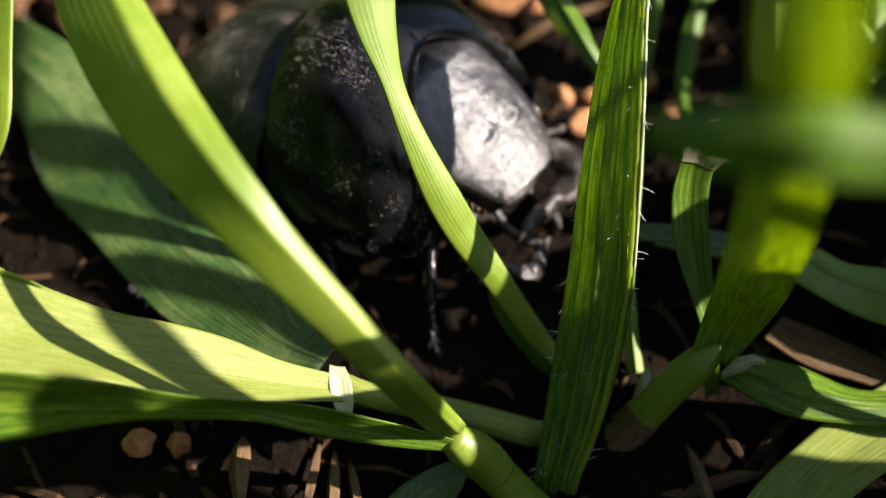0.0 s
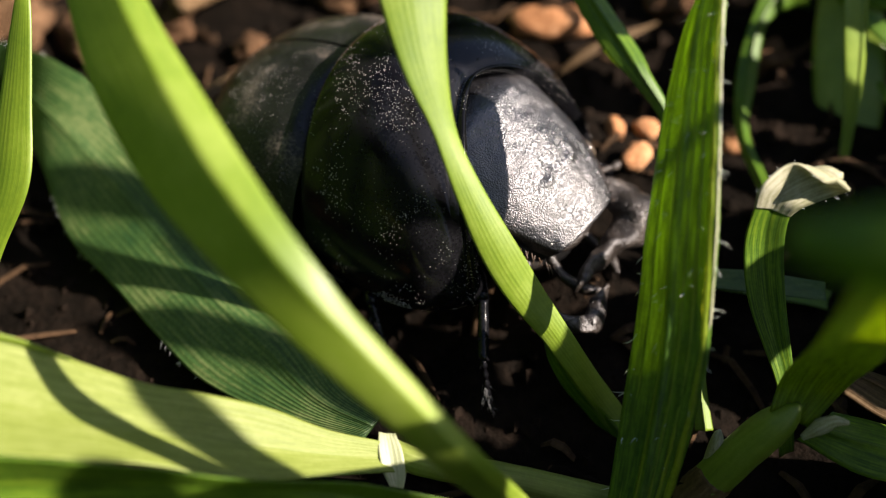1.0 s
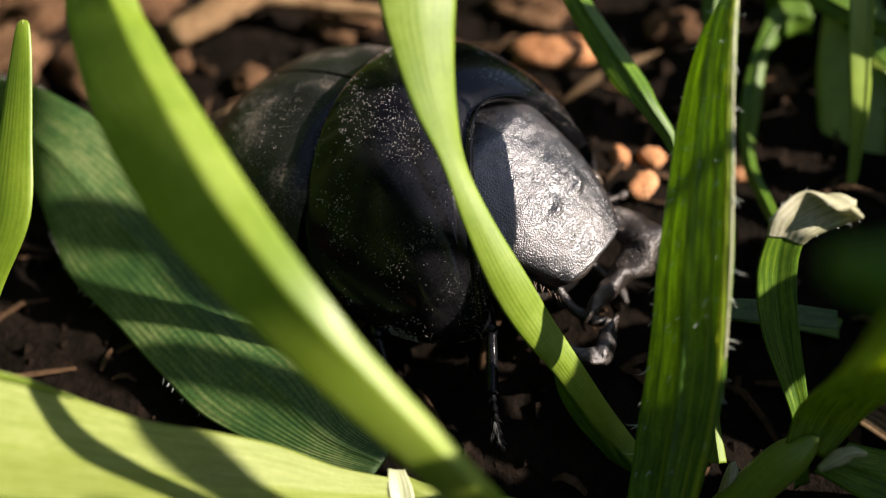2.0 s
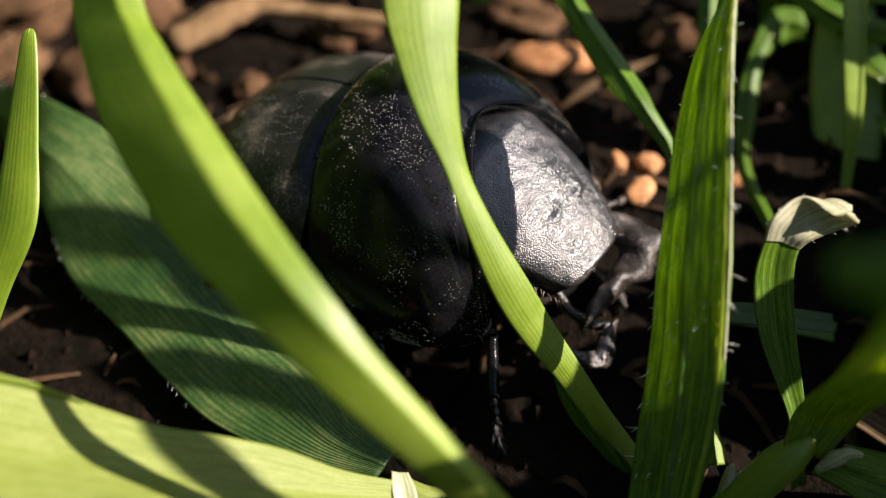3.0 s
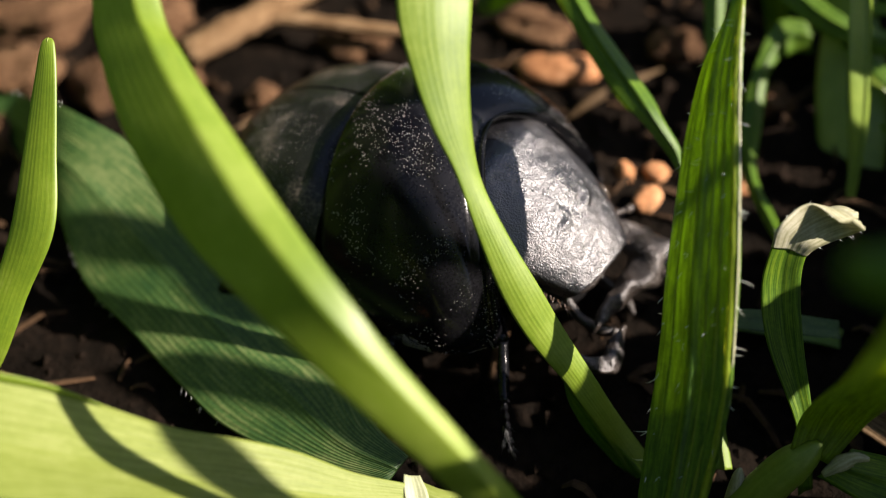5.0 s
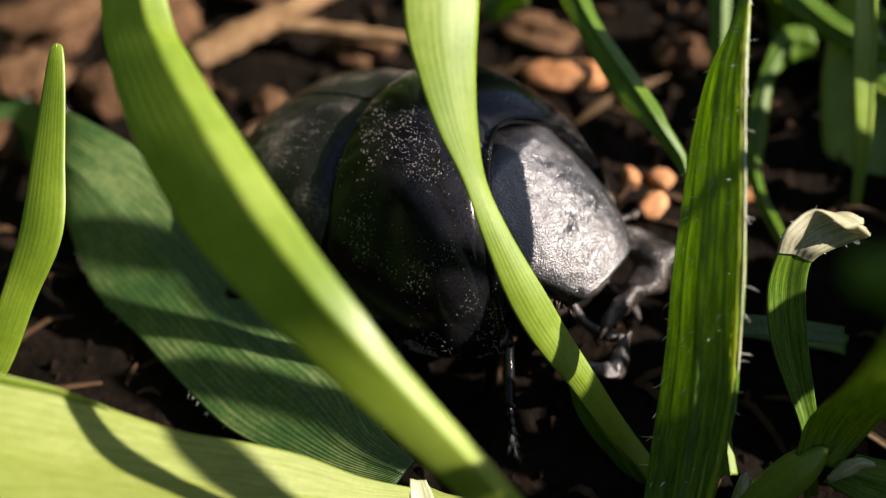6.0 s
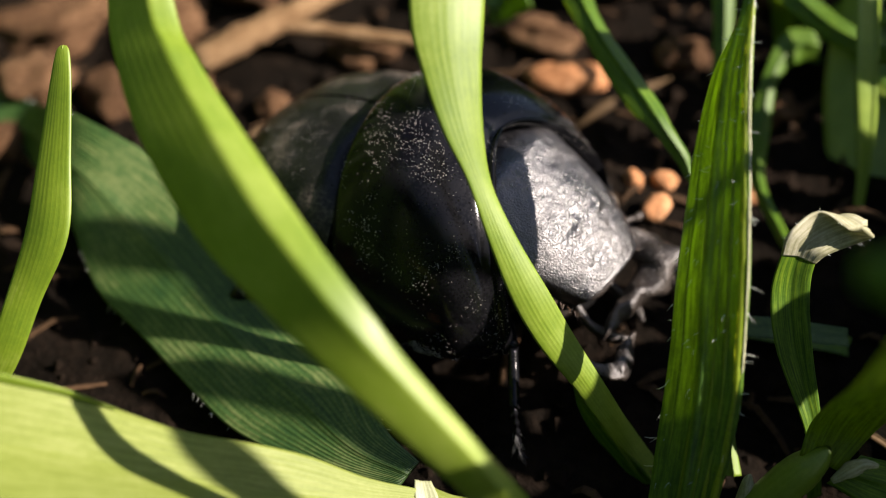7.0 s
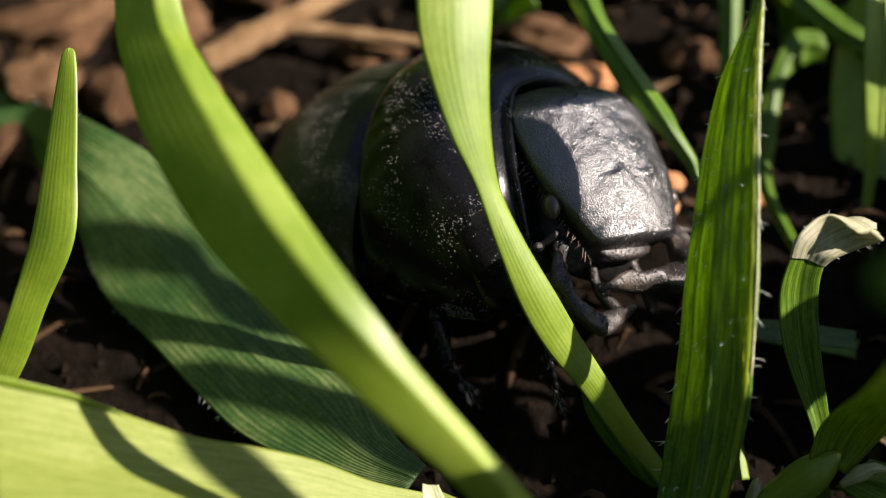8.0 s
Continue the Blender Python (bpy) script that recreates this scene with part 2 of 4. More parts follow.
def tube_mesh(path, sides=14, count=24, bumps=0.0, seed=0):
    """A round stalk through rows of centre and radius."""
    rows = spline(path, count)
    rng = random.Random(seed)
    bm = bmesh.new()
    uv = bm.loops.layers.uv.new("UVMap")
    rings = []
    t = np.gradient(rows[:, :3], axis=0)
    a = np.cross(t[0], (0.3, 0.2, 1.0))
    for i, row in enumerate(rows):
        d = t[i] / (np.linalg.norm(t[i]) + 1e-9)
        a = a - d * (a @ d)
        a /= np.linalg.norm(a) + 1e-9
        b = np.cross(d, a)
        rings.append([bm.verts.new(row[:3] + row[3] * (1 + rng.uniform(-bumps, bumps)) * (a * math.cos(6.2832 * k / sides) + b * math.sin(6.2832 * k / sides))) for k in range(sides)])
    for i in range(count - 1):
        for k in range(sides):
            f = bm.faces.new((rings[i][k], rings[i][(k + 1) % sides], rings[i + 1][(k + 1) % sides], rings[i + 1][k]))
            for loop, (x, y) in zip(f.loops, ((k, i), (k + 1, i), (k + 1, i + 1), (k, i + 1))):
                loop[uv].uv = (x / sides, y * 0.3)
    bm.faces.new(rings[0][::-1])
    bm.faces.new(rings[-1])
    return bm


def spikes_mesh(spikes, sides=4):
    """Thin bristles: rows of base, tip and radius."""
    bm = bmesh.new()
    for p, q, r in spikes:
        p, q = Vector(p), Vector(q)
        d = (q - p).normalized()
        a = d.orthogonal().normalized()
        b = d.cross(a)
        mid = p.lerp(q, 0.55) + a * (q - p).length * 0.06
        ring = [bm.verts.new(p + r * (a * math.cos(6.2832 * k / sides) + b * math.sin(6.2832 * k / sides))) for k in range(sides)]
        ring2 = [bm.verts.new(mid + 0.65 * r * (a * math.cos(6.2832 * k / sides) + b * math.sin(6.2832 * k / sides))) for k in range(sides)]
        tip = bm.verts.new(q)
        for k in range(sides):
            bm.faces.new((ring[k], ring[(k + 1) % sides], ring2[(k + 1) % sides], ring2[k]))
            bm.faces.new((ring2[k], ring2[(k + 1) % sides], tip))
    return bm


def blade_hairs(stations, count, length, seed, fold=0.25, edge_share=0.5, radius=0.014, reach=(0.0, 1.0), face=1):
    c, h, n, _ = strip_frames(stations, 80)
    t = np.gradient(c, axis=0)
    rng = random.Random(seed)
    rows = []
    for _ in range(count):
        i = int(79 * rng.uniform(*reach))
        w = np.linalg.norm(h[i])
        d = -t[i] / np.linalg.norm(t[i])
        if rng.random() < edge_share:
            s = rng.choice((-1, 1))
            out = h[i] / w * s + n[i] * rng.uniform(-0.2, 0.6)
        else:
            s = rng.uniform(-0.9, 0.9)
            out = n[i] * face + h[i] / w * rng.uniform(-0.4, 0.4)
        p = c[i] + h[i] * s + n[i] * fold * w * (abs(s) ** 1.25 - 1)
        way = out * rng.uniform(0.5, 1.0) + d * rng.uniform(-0.9, 0.2)
        way /= np.linalg.norm(way)
        rows.append((p, p + way * length * rng.uniform(0.5, 1.2), radius))
    return spikes_mesh(rows)


def ground_height(x, y):
    """The soil: a gentle bank that rises away from the camera and levels out."""
    s = max(-22.0, min(34.0, y + 4.5))
    z = 0.24 * s if s < 12 else 0.24 * 12 + 0.16 * (s - 12)
    near = math.exp(-((x / 70.0) ** 2 + ((y - 6) / 70.0) ** 2))
    v = Vector((x, y, 3.0))
    z += near * (1.5 * noise.noise(v * 0.11) + 0.8 * noise.noise(v * 0.33) + 0.45 * noise.noise(v * 0.9) + 0.2 * noise.noise(v * 2.3))
    return z


# ---- ground ----
def axis_steps(count, fine, reach):
    u = np.linspace(-1, 1, count)
    k = 9.0
    scale = reach / (math.exp(k) - 1)
    a = np.sign(u) * scale * (np.exp(k * np.abs(u)) - 1)
    return a + np.sign(u) * fine * np.abs(u) * count / 2


def build_ground():
    xs, ys = axis_steps(331, 0.2, 60000.0), axis_steps(331, 0.2, 60000.0) + 6
    verts = [(x * MM, y * MM, MM * ground_height(x, y)) for y in ys for x in xs]
    w = len(xs)
    faces = [(j * w + i, j * w + i + 1, (j + 1) * w + i + 1, (j + 1) * w + i) for j in range(len(ys) - 1) for i in range(w - 1)]
    me = bpy.data.meshes.new("ground")
    me.from_pydata(verts, [], faces)
    me.polygons.foreach_set("use_smooth", [True] * len(me.polygons))
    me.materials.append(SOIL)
    tagged(new("ground", me), "moist crumbly brown soil, its colour darkened for the shade under the grass", "soil", kind="structure")


build_ground()


# ---- plants ----
def plant(name, base, label, category="grass", group="grass plants"):
    return thing(name, base, label, category, group)


def add_blade(owner, base, stations, mat, name="blade", label="", **kw):
    return part(name, blade_mesh(stations, **kw), mat, owner, label, base)


def add_midrib(owner, base, stations, mat, fold, crease=0.0, radius=0.12):
    """The rib that stands out along the back of a blade's fold."""
    c, h, n, _ = strip_frames(stations, 12)
    w = np.linalg.norm(h, axis=1)[:, None]
    line = c + h * crease - n * fold * w - n * 0.06
    rows = [(*p, radius * min(1.0, float(k) / 0.5) + 0.01) for p, k in zip(line, w)]
    return part("midrib", tube_mesh(rows, sides=6, count=24), mat, owner, "", base)


def add_vein(owner, base, stations, s, mat, fold, radius, name="vein", reach=(0.0, 1.0), side=-1):
    """A raised line along a blade at s half widths from its middle."""
    c, h, n, _ = strip_frames(stations, 60)
    a, z = int(59 * reach[0]), int(59 * reach[1]) + 1
    w = np.linalg.norm(h, axis=1)[:, None]
    line = c + h * s + n * fold * w * (abs(s) ** 1.25 - 1) + n * side * 0.07 * np.sqrt(max(0.1, 1 - s * s))
    rows = [(*q, radius * min(1.0, float(k) / 0.6) + 0.004) for q, k in zip(line[a:z:4], w[a:z:4])]
    return part(name, tube_mesh(rows, sides=6, count=60, bumps=0.3, seed=int(50 + 40 * s)), mat, owner, "", base)

A_ROWS = [(-13.83, 5.56, 23.23, 0.84, -0.38, 0.13), (-13.16, 1.86, 19.83, 1.34, -0.62, 0.29), (-12.36, -0.20, 18.96, 1.55, -0.58, 0.41), (-10.91, -2.96, 17.85, 1.89, -0.62, 0.42), (-8.94, -6.03, 16.64, 1.80, -0.49, 0.66), (-6.72, -8.67, 15.63, 1.48, -0.30, 0.45), (-4.71, -10.05, 13.88, 0.99, 0.17, 0.20), (-1.42, -10.61, 9.31, 0.88, 0.15, -0.05), (0.52, -8.91, 4.29, 0.64, -0.02, 0.32)]
D_ROWS = [(-17.32, -11.94, 8.81, -0.34, -0.45, -1.63), (-14.86, -11.21, 7.96, -0.29, -0.31, -1.48), (-11.19, -10.53, 7.36, -0.15, -0.13, -0.90), (-8.95, -10.17, 6.80, -0.09, -0.05, -0.59), (-6.74, -9.79, 6.25, 0.23, 0.03, -0.59), (-4.52, -9.40, 5.34, 0.15, -0.10, -0.74), (-1.88, -9.22, 4.39, -0.02, -0.15, -0.55), (0.78, -9.08, 3.55, -0.06, -0.08, -0.24)]
base = (4.4, -8.4, -1.8)
grass_one = plant("grass_plant", base, "bright green grass tiller with a broad arching blade")
part("stem", tube_mesh([(4.6, -8.4, -2.2, 0.85), (3.6, -8.4, -0.9, 0.82), (2.2, -8.4, 1.2, 0.8), (1.2, -8.7, 2.9, 0.8), (0.6, -8.8, 3.8, 0.55)], bumps=0.02), LEAF, grass_one, "", base)
part("node", tube_mesh([(2.3, -8.4, 1.2, 0.8), (1.8, -8.45, 2.0, 0.83), (1.3, -8.65, 2.8, 0.83), (0.7, -8.8, 3.6, 0.62)], count=18, bumps=0.04), LEAF, grass_one, "swollen pale node", base)
add_blade(grass_one, base, A_ROWS, LEAF, "arching_blade", "broad blade folded along its midrib", fold=0.3, crease=0.55, power=1.0, seed=1, ribs=0.0, rib=0.0, wobble=0.02, count=80, across=22, thick=0.2)
add_blade(grass_one, base, D_ROWS, LEAF_DEEP, "forward_blade", "shaded deep green blade", fold=0.3, seed=2, count=64)

C_ROWS = [(-17.92, -8.81, 10.52, 0.48, -2.00, -0.80), (-15.28, -8.52, 9.55, 0.51, -2.04, -0.47), (-13.45, -8.43, 8.77, 0.45, -1.89, -0.29), (-11.66, -8.17, 7.82, 0.32, -1.57, -0.29), (-9.80, -7.87, 6.90, 0.20, -1.39, -0.47), (-7.93, -7.39, 5.80, 0.17, -1.30, -0.35), (-6.01, -6.76, 4.51, 0.09, -0.86, -0.23), (-3.97, -6.02, 3.32, 0.03, -0.52, -0.21), (-2.70, -5.70, 2.46, -0.11, -0.21, -0.24)]
B_ROWS = [(-27.82, 18.51, 5.29, 0.33, 1.03, 1.23), (-24.74, 16.93, 5.21, -0.06, 1.22, 1.08), (-20.83, 11.57, 6.97, 0.36, 1.68, 1.45), (-17.28, 8.35, 5.30, 1.97, 1.93, 1.60), (-14.27, 5.01, 4.32, 2.42, 1.44, 1.01), (-11.58, 1.89, 3.62, 2.67, 1.09, 0.58), (-9.18, -0.58, 3.40, 2.67, 0.93, 0.88), (-6.97, -3.15, 3.37, 1.29, 0.59, 0.59), (-4.66, -4.46, 3.24, 0.40, 0.32, 0.34)]
base = (4.6, -5.2, -0.8)
grass_two = plant("grass_plant", base, "lying grass shoot with one pale leaf and one dark ribbed blade")
part("stem", tube_mesh([(5.0, -5.2, -0.9, 0.6), (4.2, -5.2, -0.4, 0.6), (1.0, -5.4, 1.1, 0.58), (-1.5, -5.6, 2.1, 0.55), (-3.2, -5.7, 2.8, 0.5), (-4.2, -5.3, 3.1, 0.45)], bumps=0.02), LEAF_PALE, grass_two, "", base)
add_blade(grass_two, base, [(-3.7, -6.95, 2.75, 0.25, 0.0, -0.08), (-3.8, -6.5, 3.1, 0.42, 0.02, -0.12), (-3.95, -5.8, 3.5, 0.44, 0.03, -0.12), (-4.1, -5.2, 3.75, 0.3, 0.05, -0.1)], MEMBRANE, "collar", "whitish membranous collar", fold=0.3, seed=23, count=24, across=10, thick=0.14, ragged=0.5, rib=0.0)
add_blade(grass_two, base, C_ROWS, LEAF_PALE, "pale_blade", "pale sunlit leaf", fold=0.35, seed=3, count=64, across=20, thick=0.2)
add_blade(grass_two, base, [(-18.6, -6.9, 11.35, 0.0, -0.12, 0.5), (-17.2, -6.75, 10.75, 0.0, -0.1, 0.38), (-15.8, -6.6, 10.1, 0.0, -0.07, 0.25), (-14.3, -6.65, 9.35, 0.0, -0.02, 0.06)], LEAF, "curled_edge", "edge of the pale leaf turned up", fold=0.2, seed=17, count=30, across=8, thick=0.12, rib=0.0)
dark_blade = add_blade(grass_two, base, B_ROWS, LEAF_DARK, "ribbed_blade", "dark bluish green ribbed blade", fold=0.1, seed=4, count=80, across=44, thick=0.18, rib=0.25, ribs=0.0)
part("hairs", blade_hairs(B_ROWS, 90, 0.3, 5, 0.1, 0.4, radius=0.012), HAIR, dark_blade, "", base)

F_ROWS = [(-2.61, 5.61, 22.25, 1.45, 0.35, -0.19), (-2.77, 3.15, 18.82, 1.31, 0.32, -0.22), (-2.66, 2.16, 17.15, 1.05, 0.31, -0.22), (-2.32, 1.26, 15.27, 0.71, 0.36, -0.14), (-1.77, 0.58, 13.41, 0.43, 0.25, -0.19), (-0.96, -0.19, 11.34, 0.49, 0.26, -0.02), (0.13, -0.84, 8.94, 0.69, 0.29, 0.00), (1.09, -1.11, 7.01, 0.61, 0.36, 0.09), (2.37, -1.39, 4.89, 0.56, 0.18, 0.04), (3.73, -1.58, 2.40, 0.29, 0.29, 0.34), (5.00, -1.96, 0.33, 0.35, 0.26, 0.30)]
base = (5.2, -2.1, -0.2)
grass_three = plant("grass_plant", base, "slender twisting yellow-green grass blade rising beside the beetle")
add_blade(grass_three, base, F_ROWS, LEAF, "twisting_blade", "", rib=0.0, fold=0.1, seed=6, count=90, across=18, thick=0.2)
add_blade(grass_three, base, [(1.9, -0.6, 4.0, 0.05, 0.03, 0.03), (2.4, -0.9, 3.2, 0.32, 0.1, 0.12), (3.2, -1.3, 2.2, 0.5, 0.18, 0.2), (4.2, -1.7, 1.0, 0.5, 0.2, 0.2), (5.2, -2.1, -0.3, 0.4, 0.2, 0.2)], LEAF_DEEP, "sheath_leaf", "short dark sheath leaf", fold=0.5, seed=7, count=30)

H_ROWS = [(8.20, 4.70, 19.19, 0.04, -0.00, 0.00), (8.02, 4.15, 17.95, 0.12, -0.42, 0.22), (7.44, 2.95, 16.37, 0.44, -0.93, 0.54), (7.07, 1.40, 14.54, 0.72, -0.96, 0.62), (6.81, -0.14, 12.68, 0.93, -0.92, 0.68), (6.53, -1.83, 10.44, 1.11, -0.91, 0.75), (6.37, -3.12, 8.34, 1.19, -0.69, 0.63), (6.15, -4.33, 6.10, 1.27, -0.65, 0.67), (5.43, -6.19, 2.27, 1.19, -0.24, 0.28), (4.74, -7.33, -0.97, 0.88, -0.11, 0.15), (4.46, -7.79, -4.21, 0.42, 0.00, 0.00)]
base = (4.6, -7.6, -2.0)
grass_four = plant("grass_plant", base, "upright tapering dark green grass blade with pale veins and short hairs")
upright = add_blade(grass_four, base, H_ROWS, LEAF_VEINED, "upright_blade", "", fold=0.1, seed=8, count=90, across=26, thick=0.2)
part("hairs", blade_hairs(H_ROWS, 150, 0.5, 9, 0.1, 0.3, radius=0.012, face=-1), HAIR, upright, "", base)
for s, r in ((-0.6, 0.035), (-0.08, 0.12), (0.28, 0.05), (0.55, 0.06), (0.85, 0.13)):
    add_vein(grass_four, base, H_ROWS, s, VEIN, 0.1, r)
# whitish tube on the sunward edge, painting the rim the sun lights
add_vein(grass_four, base, H_ROWS, 0.98, LIT_RIM, 0.1, 0.045, "margin", (0.03, 0.75))

I_ROWS = [(-17.84, 6.32, 16.17, 0.12, 0.00, -0.01), (-17.87, 6.09, 15.97, 0.30, -0.09, 0.04), (-17.93, 5.20, 15.06, 0.48, -0.17, 0.09), (-18.21, 3.41, 12.91, 0.72, -0.19, 0.12), (-18.60, 1.47, 10.59, 0.95, -0.21, 0.15), (-19.81, 0.37, 8.14, 0.73, 0.00, -0.02), (-21.20, -0.61, 5.46, 0.68, 0.00, -0.02), (-23.65, -1.06, 1.88, 0.46, -0.07, -0.11)]
base = (-24.5, -1.2, 0.6)
grass_five = plant("grass_plant", base, "narrow light green grass blade with a blunt tip")
add_blade(grass_five, base, I_ROWS, LEAF, "pointed_blade", "", rib=0.0, fold=0.06, seed=10, count=50, thick=0.2)
add_midrib(grass_five, base, I_ROWS, VEIN, 0.03, 0.0, 0.03)

J_ROWS = [(11.09, -2.34, 3.52, 0.33, 0.14, 0.16), (10.32, -0.89, 6.09, 0.70, 0.01, -0.02), (10.08, 0.12, 8.10, 0.75, 0.01, -0.03), (10.23, 0.40, 9.60, 0.71, 0.10, -0.31), (10.47, 0.33, 10.37, 0.83, 0.14, -0.65), (11.55, 0.73, 10.81, 0.80, 0.01, -0.80), (12.36, 0.29, 10.87, 0.55, 0.15, -0.31)]
base = (11.4, -3.2, 0.2)
grass_six = plant("grass_plant", base, "broken grass leaf with a curled withered straw-coloured tip")
add_blade(grass_six, base, [(11.5, -3.2, 0.0, 0.3, 0.1, 0.1), (11.3, -2.8, 1.8, 0.3, 0.14, 0.16), *J_ROWS[:5]], LEAF_DEEP, "lower_blade", "", fold=0.3, seed=11, count=46, wobble=0.0, rib=0.0)
curled = add_blade(grass_six, base, J_ROWS[3:], WITHERED, "withered_tip", "torn withered tip", fold=0.3, seed=12, count=40, ragged=0.9, wobble=0.0, thick=0.24)
part("hairs", blade_hairs(J_ROWS[3:], 16, 0.3, 13, 0.3, 0.7, radius=0.006), HAIR, curled, "", base)

K1_ROWS = [(10.84, -4.54, 3.69, 0.74, -0.20, -0.27), (11.60, -4.36, 5.74, 1.22, -0.21, 0.06), (10.8, -9.1, 12.45, 1.25, -0.27, 0.37), (9.34, -15.13, 21.32, 0.98, -0.36, 0.28), (8.30, -18.65, 26.11, 0.93, -0.18, 0.12), (7.33, -21.48, 29.40, 0.82, 0.03, -0.02), (7.02, -22.25, 30.81, 0.42, 0.01, -0.01)]
base = (8.1, -4.7, -0.3)
grass_seven = plant("grass_plant", base, "stout leaning grass tiller with deep green leaves and a bud")
part("stem", tube_mesh([(6.6, -5.0, -3.0, 0.7), (7.6, -4.8, -0.9, 0.75), (8.1, -4.7, -0.1, 0.8), (9.3, -4.5, 1.7, 0.78), (10.3, -4.4, 3.1, 0.74), (10.8, -4.45, 3.8, 0.5), (11.1, -4.45, 4.4, 0.15)], bumps=0.02), LEAF, grass_seven, "", base)
part("dry_sheath", tube_mesh([(6.5, -5.0, -3.0, 0.86), (7.2, -4.9, -1.6, 0.9), (7.9, -4.75, -0.4, 0.86), (8.5, -4.65, 0.5, 0.8)], count=20, bumps=0.06, seed=4), STRAW, grass_seven, "dry brown sheath at the foot", base)
part("side_bud", tube_mesh([(8.2, -4.4, -0.2, 0.35), (8.3, -4.3, 0.8, 0.34), (8.4, -4.15, 1.6, 0.3), (8.45, -4.05, 2.2, 0.2), (8.5, -4.0, 2.45, 0.06)], count=16), WITHERED, grass_seven, "small pale side bud", base)
add_blade(grass_seven, base, K1_ROWS, LEAF_YOUNG, "leaning_blade", "", fold=0.3, seed=14, count=70, across=20, thick=0.2)
add_blade(grass_seven, base, [(11.90, -4.34, 3.09, 0.68, 0.36, 0.37), (14.31, -4.55, 1.93, 0.58, 0.97, 0.31), (16.84, -4.92, 1.35, 0.37, 0.80, 0.13), (20.07, -4.88, 1.19, 0.17, 0.87, 0.23)], LEAF_DEEP, "low_blade", "", fold=0.3, seed=15, count=40)
part("sheath_edge", tube_mesh([(11.3, -5.0, 3.2, 0.12), (11.9, -4.9, 3.7, 0.3), (12.4, -4.9, 4.0, 0.22), (12.9, -4.9, 3.9, 0.08)], count=16, bumps=0.1), WITHERED, grass_seven, "pale torn sheath edge", base)

